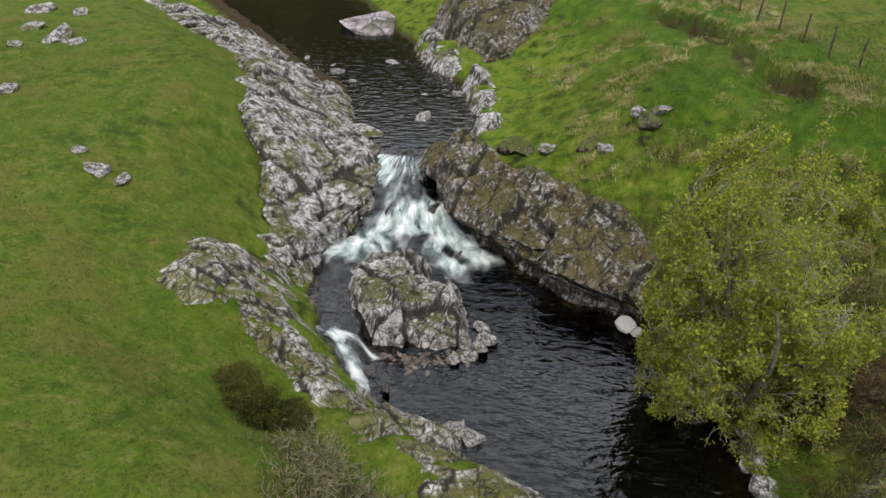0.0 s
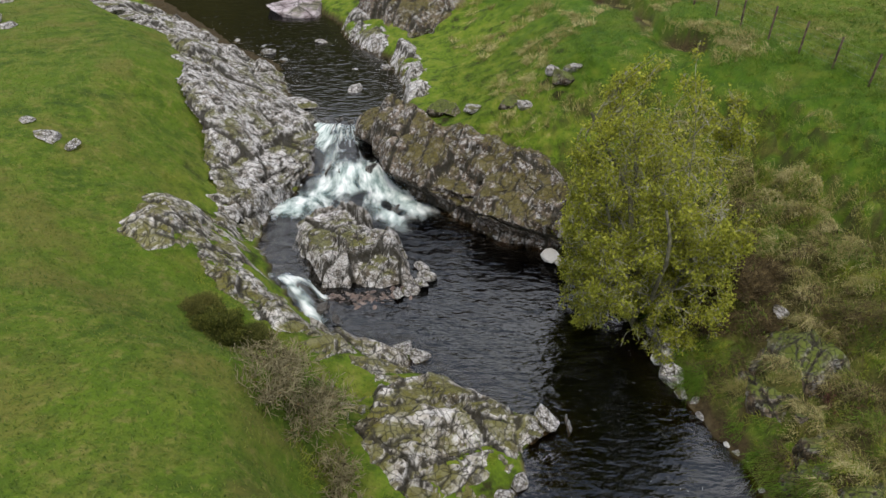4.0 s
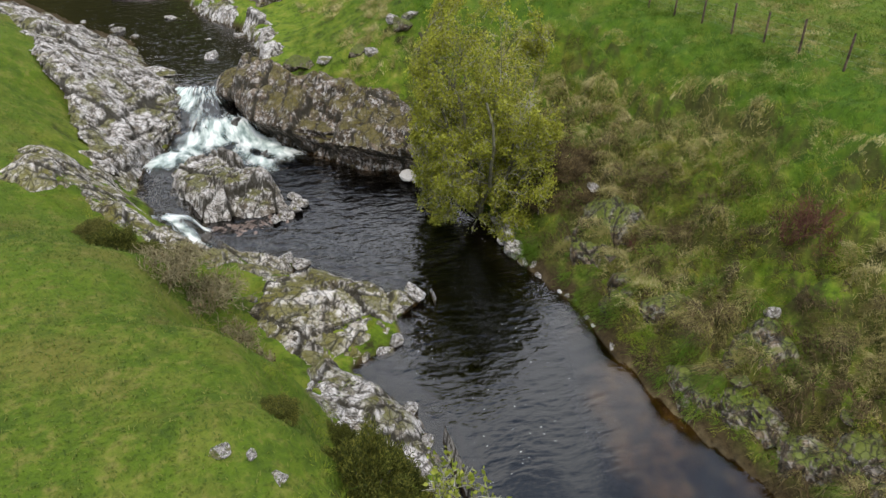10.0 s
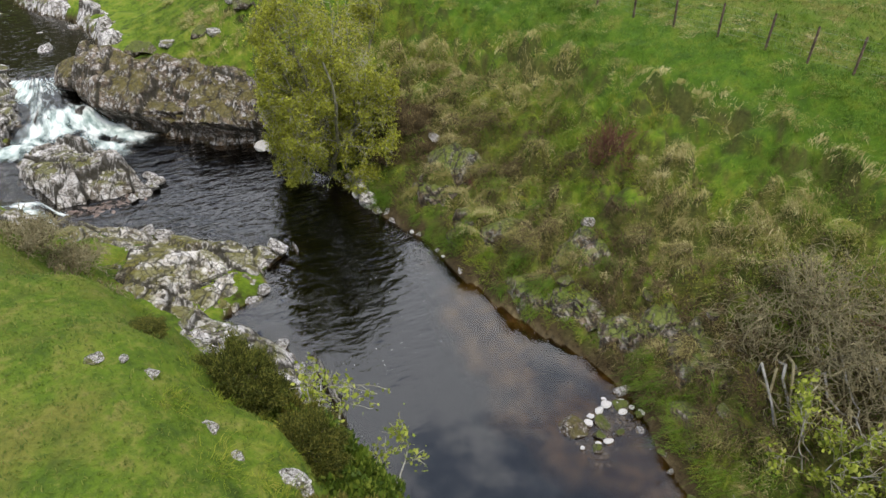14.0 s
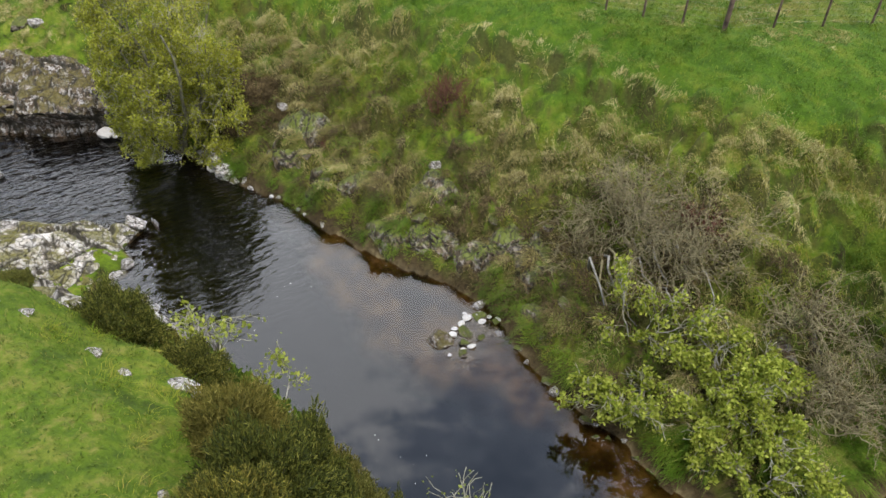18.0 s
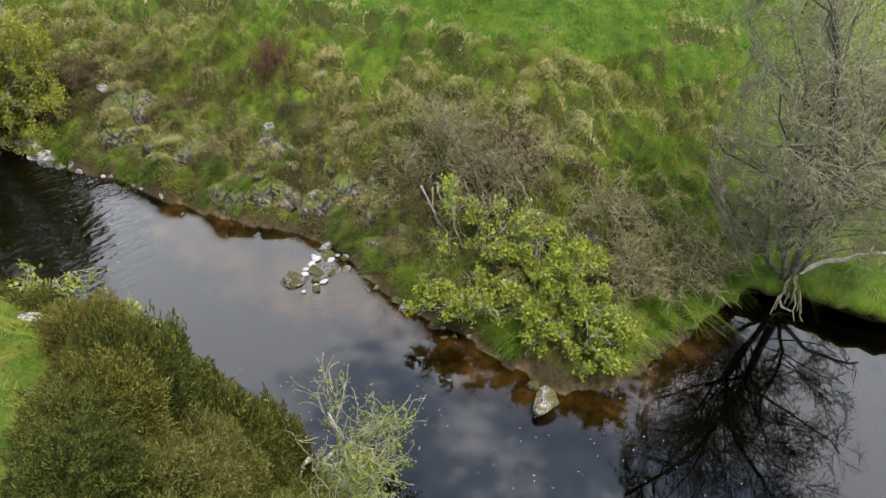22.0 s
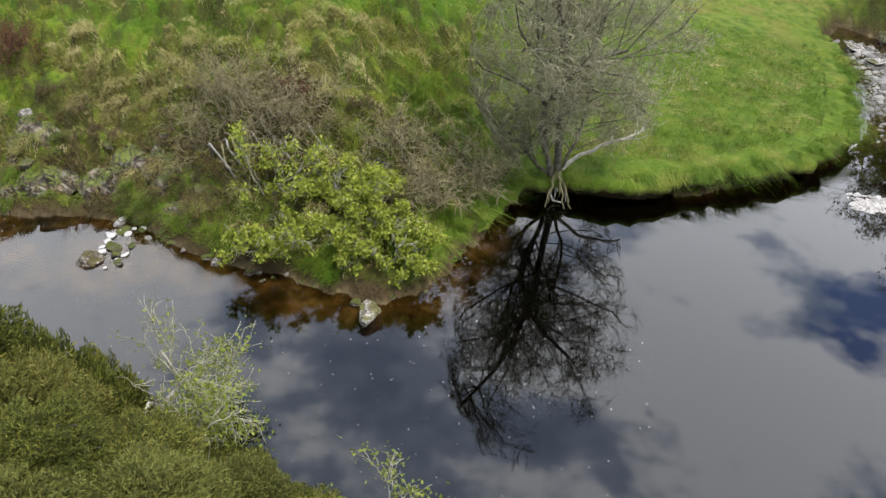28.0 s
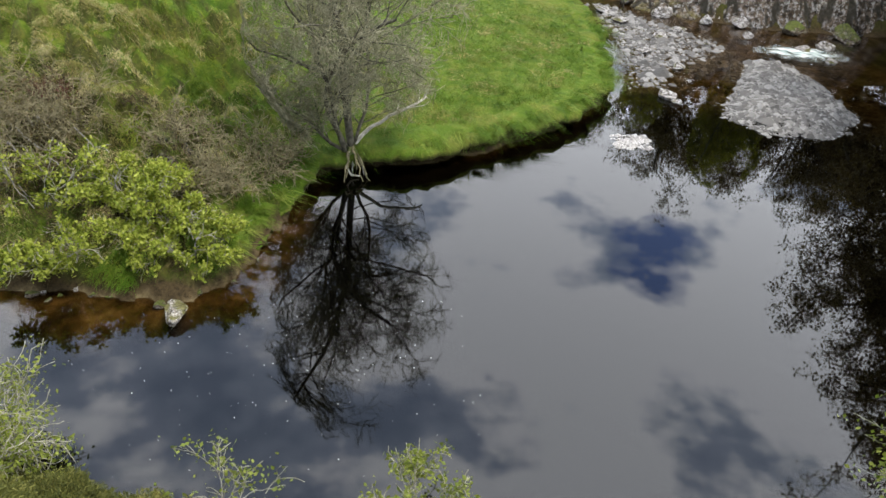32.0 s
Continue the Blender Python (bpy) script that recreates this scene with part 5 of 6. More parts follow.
alder = tree("alder_tree", rooted(7.5, 12.9, 0.1), "spreading alder with young yellow-green leaves over the pool", "tree", 5, alder_stems, 3, ALDER, M_BARK_OLIVE, M_TWIG_PALE, M_ALDER, 105000, 0.052, 0.085, drop=gaps(-0.34), per=5, shape=lobed)

BARE = dict(bend=0.15, lift=(0.03, 0.03, 0.0, 0.0), kids=(20, 12, 10), bare=0.14, angle=(0.55, 1.25), ratio=(0.32, 0.48), thin=0.40)


def domed(pts):
    """The bare crown's outline: a tall dome that starts low."""
    x, y, z = pts[:, 0], pts[:, 1] + 0.35, pts[:, 2]
    r = np.hypot(x, y) + 1e-6
    most = np.interp(z, [0.3, 1.5, 3.0, 6.0, 8.0, 9.5, 10.8], [1.6, 2.6, 3.3, 3.6, 3.1, 2.2, 0.6]) * (0.9 + 0.25 * fbm(np.arctan2(y, x) * 1.5 + 9, z * 0.7, 74))
    k = np.where(r > most, (most + 0.2 * (r - most)) / r, 1.0)
    return np.stack([x * k, y * k - 0.35, np.maximum(z, 0.2)], 1)


bare = tree("bare_tree", rooted(15.25, -12.75, 0.72), "tall leafless grey tree rooted in the undercut bank", "tree", 11,
            [((0, 0, 0), (0.04, -0.10, 1), 9.8, 0.13), ((-0.15, 0.2, 0), (-0.12, 0.36, 1), 5.8, 0.09), ((-0.1, 0.1, 0), (-0.15, 0.12, 1), 6.4, 0.07), ((-0.2, 0.3, 0.1), (-0.35, 0.95, 0.55), 3.4, 0.06), ((0.1, -0.1, 0.1), (0.25, -0.5, 1), 5.0, 0.06)],
            3, BARE, M_BARK_DARK, M_TWIG_OLIVE, shape=domed, thinnest=0.0075)
rng_b = np.random.default_rng(3)
limb = []
grow(rng_b, (0.1, -0.12, 0.15), (0.10, -0.45, 1.0), 3.0, 0.07, 0, 1, dict(bend=0.22, lift=(0.03, 0.05), kids=(5,), bare=0.5, angle=(0.5, 1.0), ratio=(0.2, 0.35), thin=0.5), limb)
part("dead_branch", mesh_from("dead_branch", *joined([tube(p, r, 6) for p, r, _ in limb]), M_BARK_PALE), bare, "bleached dead branch without bark")
for k in range(9):
    a = rng_b.uniform(-0.9, 0.9) + math.pi
    way = np.array([math.cos(a), math.sin(a), 0.0])
    t = np.linspace(0, 1, 7)[:, None]
    pts = np.array([0, 0, 0.12]) + way * t * rng_b.uniform(0.5, 1.3) + np.array([0, 0, -1]) * t**1.6 * rng_b.uniform(0.6, 1.1) + rng_b.normal(0, 0.04, (7, 3))
    part("root", mesh_from("root", *tube(pts, np.linspace(0.045, 0.014, 7), 5), M_BARK_GREY if k < 3 else M_TWIG_BROWN), bare)
loop = [(0, 0, 0.05), (-0.35, 0.10, -0.12), (-0.55, 0.12, -0.40), (-0.62, -0.02, -0.62), (-0.60, -0.28, -0.66)]
part("root", mesh_from("root", *tube(np.array(loop), [0.04, 0.038, 0.034, 0.03, 0.02], 6), M_BARK_PALE), bare, "bleached exposed root hanging over the water")

SHRUB = dict(bend=0.2, lift=(0.03, 0.0, -0.04), kids=(6, 5), bare=0.2, angle=(0.4, 1.0), ratio=(0.4, 0.65), thin=0.6)


def stems_of(rng, count, length, radius, out=0.7, lean=(0, 0)):
    rows = []
    for _ in range(count):
        a = rng.uniform(0, 2 * math.pi)
        o = out * rng.uniform(0.4, 1.2)
        rows.append(((0.25 * math.cos(a), 0.25 * math.sin(a), 0), (o * math.cos(a) + lean[0], o * math.sin(a) + lean[1], 1), length * rng.uniform(0.7, 1.1), radius))
    return rows


rs = np.random.default_rng(21)
for x, y, count, long, lean, bark, leaves, seed, label in (
        (10.3, -8.2, 9, 1.45, (-0.2, 0.0), M_BARK_GREY, 5200, 22, "bright green willow shrub overhanging the brown water"), (10.9, -7.4, 8, 1.35, (-0.1, 0.0), M_BARK_GREY, 4600, 24, "dense bright green willow shrub on the slope"),
        (9.2, -6.2, 8, 1.15, (-0.45, 0.1), M_BARK_PALE, 2300, 23, "pale twiggy willow shrub leaning over the water"), (9.6, -7.3, 7, 1.1, (-0.4, 0.0), M_BARK_PALE, 2600, 34, "half-bare willow shrub with bleached stems"),
        (9.5, -9.1, 7, 1.05, (-0.2, -0.2), M_BARK_GREY, 2600, 25, "low green willow shrub at the tip of the bank")):
    tree("willow_shrub", rooted(x, y), label, "shrub", seed, stems_of(rs, count, long * 0.84, 0.028, 0.9, lean), 2, SHRUB, bark, M_TWIG_PALE, M_WILLOW, leaves * 3 // 2, 0.066, 0.06, drop=gaps(-0.1, 2.2), per=9)
tree("willow_sapling", rooted(10.6, -5.2), "slender green sapling on the bank", "sapling", 26, stems_of(rs, 4, 1.4, 0.018, 0.35), 2, SHRUB, M_BARK_GREY, M_TWIG_PALE, M_WILLOW, 1600, 0.07, 0.07, per=6)
tree("pale_willow", rooted(2.75, -6.35, 0.65), "pale leafless little willow leaning over the river", "tree", 27, stems_of(rs, 4, 1.9, 0.045, 0.55, (0.25, 0.1)), 2, dict(SHRUB, kids=(9, 8), thin=0.5, bend=0.3, bare=0.3, angle=(0.5, 1.2), lift=(0.05, 0.05, 0.02)), M_BARK_PALE, M_TWIG_PALE, M_PALE_LEAF, 1300, 0.05, 0.07)
tree("pale_willow", rooted(2.6, -7.6, 0.25), "pale willow with sparse young leaves over the river", "tree", 28, stems_of(rs, 6, 1.9, 0.036, 1.0, (0.5, -0.3)), 2, dict(SHRUB, kids=(8, 7), thin=0.5, bend=0.28, angle=(0.5, 1.2)), M_BARK_PALE, M_TWIG_PALE, M_PALE_LEAF, 3800, 0.055, 0.10)
tree("pale_sapling", rooted(2.3, 0.5, 1.3), "pale sapling with fresh leaves at the water's edge", "sapling", 29, stems_of(rs, 3, 1.5, 0.022, 0.3, (0.1, 0.1)), 2, dict(SHRUB, kids=(5, 4)), M_BARK_PALE, M_TWIG_PALE, M_WILLOW, 420, 0.08, 0.08)
tree("pale_sapling", rooted(2.9, -0.8, 0.2), "half-bare sapling stretching over the water", "sapling", 30, stems_of(rs, 2, 1.2, 0.02, 0.5, (0.5, -0.1)), 2, dict(SHRUB, kids=(4, 4)), M_BARK_PALE, M_TWIG_PALE, M_WILLOW, 260, 0.08, 0.08)
tree("leafy_bush", rooted(1.8, -14.4, 0.3), "rounded bush with small pale green leaves on the near bank", "shrub", 31, stems_of(rs, 12, 1.05, 0.02, 0.7), 2, SHRUB, M_BARK_GREY, M_TWIG_PALE, M_PALE_LEAF, 3600, 0.06, 0.07, per=4)
tree("leafy_bush", rooted(1.9, -11.0, 0.3), "thin twiggy bush with few leaves on the near bank", "shrub", 32, stems_of(rs, 6, 1.3, 0.02, 0.6), 2, SHRUB, M_BARK_GREY, M_TWIG_PALE, M_PALE_LEAF, 900, 0.06, 0.1)
tree("leafy_bush", rooted(1.7, -23.6, 0.6), "grey-green bush leaning from the near bank", "shrub", 33, stems_of(rs, 12, 2.0, 0.03, 0.7), 2, SHRUB, M_BARK_GREY, M_TWIG_PALE, M_PALE_LEAF, 5000, 0.07, 0.12)
for k, (x, y, h) in enumerate(((12.3, -2.5, 1.5), (12.9, -3.6, 1.8), (12.4, -4.6, 1.6), (13.6, -4.3, 1.7), (13.2, -2.6, 1.6), (13.0, -5.4, 1.4), (12.6, -9.2, 1.4), (13.6, -9.9, 1.6), (11.6, -9.3, 1.2), (14.2, -10.4, 1.3), (13.1, -7.8, 1.2))):
    tree("bramble_thicket", rooted(x, y), "leafless brown thicket of tangled stems", "shrub", 40 + k, stems_of(np.random.default_rng(90 + k), 16, h, 0.018, 0.8, (-0.2, -0.2)), 2, dict(SHRUB, kids=(6, 4), bend=0.26), M_TWIG_BROWN, M_TWIG_BROWN, M_HEATH, 300, 0.05, 0.1, 4, group="thickets on the far bank")
for k in range(14):
    pts = np.array([(11.6 + 0.12 * k, -2.6 - 0.1 * k, 0)]) + np.linspace(0, 1, 8)[:, None] * np.array([[RNG.uniform(-1.2, -0.2), RNG.uniform(-2.6, -1.4), 0]]) + RNG.normal(0, 0.06, (8, 3))
    pts[:, 2] = ground_height(pts[:, 0], pts[:, 1]) + 0.15 + 0.25 * np.sin(np.linspace(0, math.pi, 8)) * RNG.uniform(0.4, 1.4)
    ob = new("fallen_branch", mesh_from("fallen_branch", *tube(pts, np.linspace(0.045, 0.012, 8), 5), M_TWIG_BROWN if k % 3 else M_BARK_GREY))
    tagged(ob, "fallen grey-brown branch lying in the thicket", "branch", "fallen branches")
for k, (x, y, h) in enumerate(((13.8, 5.1, 0.8), (13.5, 5.3, 0.7), (14.1, 4.7, 0.6), (13.6, -4.7, 0.7), (11.0, 8.3, 0.4))):
    tree("dock_clump", rooted(x, y), "clump of dead red-brown stalks", "plant", 60 + k, stems_of(np.random.default_rng(120 + k), 40, h, 0.012, 0.45), 1, dict(SHRUB, kids=(2,), bend=0.12), M_RED, M_RED, M_RED, 300, 0.04, 0.08, 3, leaf_level=1, group="red-brown stalks")

# trees of the south bank, which the still water mirrors
M_OLD_LEAF = make_leafy("brownish_budding_leaves", [(0.0, (0.050, 0.036, 0.012)), (0.6, (0.105, 0.078, 0.024)), (1.0, (0.17, 0.14, 0.045))])
budding = tree("budding_tree", rooted(16.8, -36.6), "tall brownish tree just coming into leaf on the south bank", "tree", 17, alder_stems, 3, ALDER, M_BARK_DARK, M_TWIG_BROWN, M_OLD_LEAF, 34000, 0.075, 0.13, scale=1.1)
for k, (x, y, s) in enumerate(((12.2, -34.2, 0.62), (21.3, -40.6, 0.8), (7.6, -32.4, 0.5), (26, -45.5, 0.9), (15, -39, 0.9))):
    copy_thing(budding, Matrix.Translation((x, y, ground_at(x, y) - 0.05)) @ pose(0, 0, 0, 0, 0, 63 * k) @ Matrix.Diagonal((s * 1.5,) * 3 + (1,)))
for k, (x, y, s) in enumerate(((36, -43, 0.75), (40.5, -39, 0.8), (33.5, -47, 0.8), (29.5, -47, 0.75), (44, -35, 0.8), (38.5, -45.5, 0.85))):
    copy_thing(budding, Matrix.Translation((x, y, ground_at(x, y) - 0.05)) @ pose(0, 0, 0, 0, 0, 40 + 71 * k) @ Matrix.Diagonal((s * 1.5,) * 3 + (1,)))
for k, (x, y, s) in enumerate(((9.6, -34, 0.8), (19, -39, 1.0), (38.5, -31.0, 0.6), (36.5, -37, 1.0), (28.5, -50, 1.6))):
    copy_thing(alder, Matrix.Translation((x, y, ground_at(x, y) - 0.05)) @ pose(0, 0, 0, 0, 0, 77 * k) @ Matrix.Diagonal((s, s, s, 1)))


# ---- gorse and other bushes ----
def bush_meshes(seed, mat, n, long, wide, up=0.6, stem_mat=None):
    """A rounded bush of short stiff shoots, uneven in outline."""
    rng = np.random.default_rng(seed)
    d = rng.normal(0, 1, (n, 3))
    d[:, 2] = np.abs(d[:, 2]) * 0.9 + 0.02
    d /= np.linalg.norm(d, axis=1)[:, None]
    lump = 0.78 + np.array([0.30 * noise.noise(Vector(q * 2.3) + Vector((seed * 3.1, 0, 0))) + 0.22 * noise.noise(Vector(q * 6.0) + Vector((0, seed * 2.7, 0))) for q in d])
    r = lump * rng.uniform(0.45, 1.0, n) ** 0.5
    base = d * r[:, None]
    way = d * (1 - up) + np.array([0, 0, up]) + rng.normal(0, 0.55, (n, 3))
    way /= np.linalg.norm(way, axis=1)[:, None]
    side = np.cross(way, rng.normal(0, 1, (n, 3)))
    side /= np.linalg.norm(side, axis=1)[:, None] + 1e-9
    h = long * rng.uniform(0.5, 1.3, n)[:, None]
    v = np.stack([base - side * wide, base + side * wide, base + way * h * 0.7 + side * wide * 0.8, base + way * h, base + way * h * 0.7 - side * wide * 0.8], 1).reshape(-1, 3)
    i = np.arange(n)[:, None] * 5
    crown = mesh_from("foliage", v, np.concatenate([i + [0, 1, 2], i + [0, 2, 4], i + [4, 2, 3]]), mat)
    out = []
    for _ in range(14):
        q = d[int(rng.integers(n))]
        t = np.linspace(0, 1, 5)[:, None]
        out.append(tube(q * t * 0.7 + rng.normal(0, 0.03, (5, 3)), np.linspace(0.035, 0.012, 5), 4))
    return crown, mesh_from("woody_base", *joined(out), stem_mat or M_BARK_DARK)


BUSHES = {"gorse": [bush_meshes(s, m, 30000, 0.060, 0.0075, 0.2) for s, m in ((1, M_GORSE), (2, M_GORSE), (3, M_BROOM))], "ivy": [bush_meshes(s, M_IVY, 9000, 0.085, 0.03, 0.3) for s in (4, 5)],
          "brown": [bush_meshes(s, M_HEATH, 7000, 0.2, 0.008, 0.5) for s in (6, 7)]}


def bush(kind, x, y, r, tall, label, category, group="", z=None):
    pair = BUSHES[kind][int(RNG.integers(len(BUSHES[kind])))]
    ob = thing({"gorse": "gorse_bush", "ivy": "leafy_bush", "brown": "heather_bush"}[kind], label, category, group)
    part("foliage", pair[0], ob)
    part("woody_base", pair[1], ob)
    g = ground_at(x, y) if z is None else z
    ob.matrix_world = pose(x, y, g - 0.08, 0, 0, RNG.uniform(0, 360)) @ Matrix.Diagonal((r * 1.2, r * RNG.uniform(1.1, 1.3), r * tall * float(np.interp(y, [-11, -8.5, -7, -5.6, -0.5, 0.5], [0.75, 0.85, 1.25, 1.75, 1.5, 1.2])), 1))
    return ob


for x, y, r, t, k in ((0.55, 3.0, 0.45, 1.0, "gorse"), (0.8, 2.2, 0.6, 1.0, "gorse"), (0.75, 0.5, 0.8, 1.6, "gorse"), (1.2, 1.2, 0.75, 1.4, "gorse"), (1.4, 1.9, 0.6, 1.1, "gorse"), (1.5, 0.2, 0.75, 1.6, "gorse"), (1.7, 0.9, 0.85, 1.3, "gorse"), (1.2, 0.2, 0.7, 1.0, "ivy"), (2.2, 1.0, 0.7, 1.2, "gorse"),
                      (1.9, -0.2, 0.85, 1.3, "ivy"), (1.4, -1.0, 0.75, 1.1, "gorse"), (2.3, -1.2, 0.85, 1.4, "ivy"), (1.9, -2.1, 0.85, 1.4, "ivy"), (2.5, -2.6, 0.8, 1.5, "ivy"), (1.6, -3.0, 0.6, 1.0, "ivy"), (2.4, -3.7, 0.9, 1.6, "gorse"),
                      (1.5, -4.4, 1.05, 1.35, "gorse"), (0.7, -5.2, 1.0, 1.1, "gorse"), (2.3, -4.9, 0.95, 1.5, "gorse"), (1.5, -5.8, 1.1, 1.4, "gorse"), (0.6, -6.6, 1.0, 1.1, "gorse"), (2.1, -6.6, 0.85, 1.2, "gorse"), (1.5, -7.4, 1.0, 1.3, "gorse"),
                      (0.6, -8.0, 1.0, 1.3, "gorse"), (1.7, -8.6, 1.0, 1.4, "gorse"), (0.7, -9.4, 1.0, 1.1, "gorse"), (1.6, -9.9, 0.9, 1.2, "gorse"), (-0.3, -7.4, 0.9, 1.1, "gorse"), (0.0, -5.9, 0.8, 1.0, "gorse"), (1.0, -4.0, 0.8, 1.3, "gorse"), (2.7, -5.6, 0.9, 1.6, "gorse"), (2.3, -7.6, 0.8, 1.4, "gorse"), (-0.9, -6.9, 0.8, 1.0, "gorse"), (-1.6, -7.7, 0.8, 0.9, "gorse"), (-0.5, -6.2, 0.7, 0.9, "gorse"), (-1.9, -8.8, 0.9, 0.9, "gorse"), (-1.2, -9.8, 0.9, 0.9, "gorse"), (-0.9, -8.4, 0.8, 0.9, "gorse"), (-0.4, -9.0, 0.9, 0.9, "gorse"), (0.5, -10.8, 0.9, 1.0, "gorse")):
    bush(k, x, y, r, t, {"gorse": "dense olive-green gorse bush on the steep near bank", "ivy": "glossy dark green leafy bush on the near bank", "brown": "dry brown heather bush on the near bank"}[k], "bush", "bushes of the near bank")
for x, y, r, t, k in ((-0.5, 1.3, 0.4, 0.7, "gorse"), (0.6, 0.6, 0.6, 0.8, "gorse")):
    bush(k, x, y, r, t, "low olive gorse at the edge of the turf", "bush", "bushes at the turf's edge")
bush("gorse", -4.0, 10.2, 0.75, 1.0, "olive-brown gorse bush at the meadow's edge", "bush")
bush("gorse", -4.5, 10.9, 0.6, 0.8, "olive gorse bush at the meadow's edge", "bush")
bush("gorse", -3.4, 10.5, 0.6, 0.7, "low olive gorse bush among the pale rocks", "bush")
for k, (x, y, h) in enumerate(((-2.3, 8.2, 0.8), (-1.9, 7.5, 0.8), (-2.7, 8.9, 0.7), (-1.3, 6.7, 0.6), (-2.5, 7.6, 0.7), (-1.6, 8.2, 0.6), (-0.9, 5.6, 0.45))):
    tree("bare_shrub", rooted(x, y), "leafless pale brown shrub at the edge of the turf", "shrub", 140 + k, stems_of(np.random.default_rng(150 + k), 22, h, 0.012, 0.55), 2, dict(SHRUB, kids=(5, 4), bend=0.16), M_TWIG_BROWN, M_TWIG_BROWN, M_HEATH, 260, 0.04, 0.08, 4, group="bare shrubs at the turf's edge")
for x, y, r in ((10.7, 13.2, 0.9), (11.3, 13.9, 0.9), (10.2, 12.3, 0.8), (11.2, 12.6, 0.7), (10.4, 11.2, 0.7), (9.6, 12.8, 0.8), (9.2, 11.6, 0.6)):
    bush("brown", x, y, r, 0.7, "dark brown heather in the hollow behind the alder", "bush", "heather behind the alder")


# ---- overhanging turf of the low bank ----
lip_line = np.array(RIGHT_BANK[28:42])
seg = np.linalg.norm(np.diff(lip_line, axis=0), axis=1)
run_at = np.concatenate([[0], seg.cumsum()])
t_lip = np.arange(0, run_at[-1], 0.12)
lx, ly = np.interp(t_lip, run_at, lip_line[:, 0]), np.interp(t_lip, run_at, lip_line[:, 1])
tx, ty = np.gradient(lx), np.gradient(ly)
for arr in (tx, ty):
    arr[:] = np.convolve(np.pad(arr, 6, "edge"), np.ones(13) / 13, "valid")
nl = np.hypot(tx, ty)
ox, oy = ty / nl, -tx / nl
wob = 0.50 * fbm(t_lip * 0.5, t_lip * 0, 101) + 0.30 * fbm(t_lip * 1.7, t_lip * 0, 102)
rise_lip = smooth(1.0, 5.0, t_lip) * smooth(run_at[-1], run_at[-1] - 4, t_lip)
rows = []
for off, high in ((-1.1, 0.80), (-0.7, 0.80), (-0.3, 0.78), (0.0, 0.72), (0.16, 0.58), (0.18, 0.42), (0.02, 0.34), (-0.4, 0.34), (-0.9, 0.3)):
    o = off + wob * (off > -0.5)
    px, py = lx + ox * o, ly + oy * o
    g = np.maximum(ground_height(px, py), 0) if off < -0.6 and high > 0.5 else 0
    rows.append(np.stack([px, py, np.maximum(high * rise_lip + 0.24 * fbm(px * 1.4, py * 1.4, 103), g + 0.01 if off < -0.6 and high > 0.5 else 0.05 + 0 * px)], 1))
nv = len(t_lip)
lip_v = np.concatenate(rows)
n_rows = len(rows)
lip_attr = lambda v: np.repeat(np.array(v, float), nv)
lip = new("turf_lip", mesh_from("turf_lip", lip_v, grid_faces(nv, n_rows), M_GROUND, extra=(("lush", lip_attr([0.35] * n_rows)), ("wild", lip_attr([0] * n_rows)), ("earth_shade", lip_attr([0, 0, 0, 0, 0.1, 0.7, 1, 1, 1])), ("bed", lip_attr([0] * n_rows)), ("deep", lip_attr([0] * n_rows)))))
tagged(lip, "grassy turf overhanging the undercut river bank", "bank", kind="structure")


# ---- fence ----
def make_post_wood():
    return make_bark("weathered_post_wood", (0.035, 0.024, 0.018), (0.12, 0.085, 0.06))


M_POST = make_post_wood()
M_WIRE = material("galvanised_wire", 0.5, 0.5)[0]
M_WIRE.node_tree.nodes["Principled BSDF"].inputs["Base Color"].default_value = (0.30, 0.30, 0.29, 1)
M_WIRE.node_tree.nodes["Principled BSDF"].inputs["Metallic"].default_value = 0.7
fence = thing("fence", "old stock fence of dark wooden stakes and wire netting", "fence")
stops, run = [], 0.0
for (ax, ay), (bx, by) in zip(FENCE, FENCE[1:]):
    n = max(1, round(math.hypot(bx - ax, by - ay) / 1.55))
    stops += [(ax + (bx - ax) * k / n, ay + (by - ay) * k / n) for k in range(n)]
tops = []
for k, (x, y) in enumerate(stops):
    g = ground_at(x, y)
    thick = 0.085 if abs(x - 20.8) < 0.05 else 0.04
    tilt = RNG.normal(0, 0.04, 2)
    h = 1.15 + RNG.normal(0, 0.05)
    pts = np.array([(x, y, g - 0.2), (x, y, g + 0.1), (x + tilt[0] * 0.5, y + tilt[1] * 0.5, g + h * 0.55), (x + tilt[0], y + tilt[1], g + h - 0.02), (x + tilt[0], y + tilt[1], g + h)])
    part("post", mesh_from("post", *tube(pts, [thick, thick, thick, thick * 0.95, thick * 0.6], 7), M_POST), fence)
    tops.append((x, y, g))
tops = np.array(tops)
for h in (0.15, 0.35, 0.55, 0.78, 1.02):
    part("wire", mesh_from("wire", *tube(tops + np.array([0, 0, h]), np.full(len(tops), 0.0018), 3), M_WIRE), fence)
for a, b in zip(tops, tops[1:]):
    for t in np.linspace(0, 1, 6)[1:-1]:
        q = a + (b - a) * t
        part("stay_wire", mesh_from("stay_wire", *tube(np.array([q + np.array([0, 0, 0.15]), q + np.array([0, 0, 0.78])]), [0.0013, 0.0013], 3), M_WIRE), fence)


# ---- grass ----
def sample(rng, count, x0, x1, y0, y1):
    x, y = rng.uniform(x0, x1, count), rng.uniform(y0, y1, count)
    return x, y, along(LEFT_BANK, x, y)[0], along(RIGHT_BANK, x, y)[0], inside(WEST, x, y), inside(RIVER, x, y)


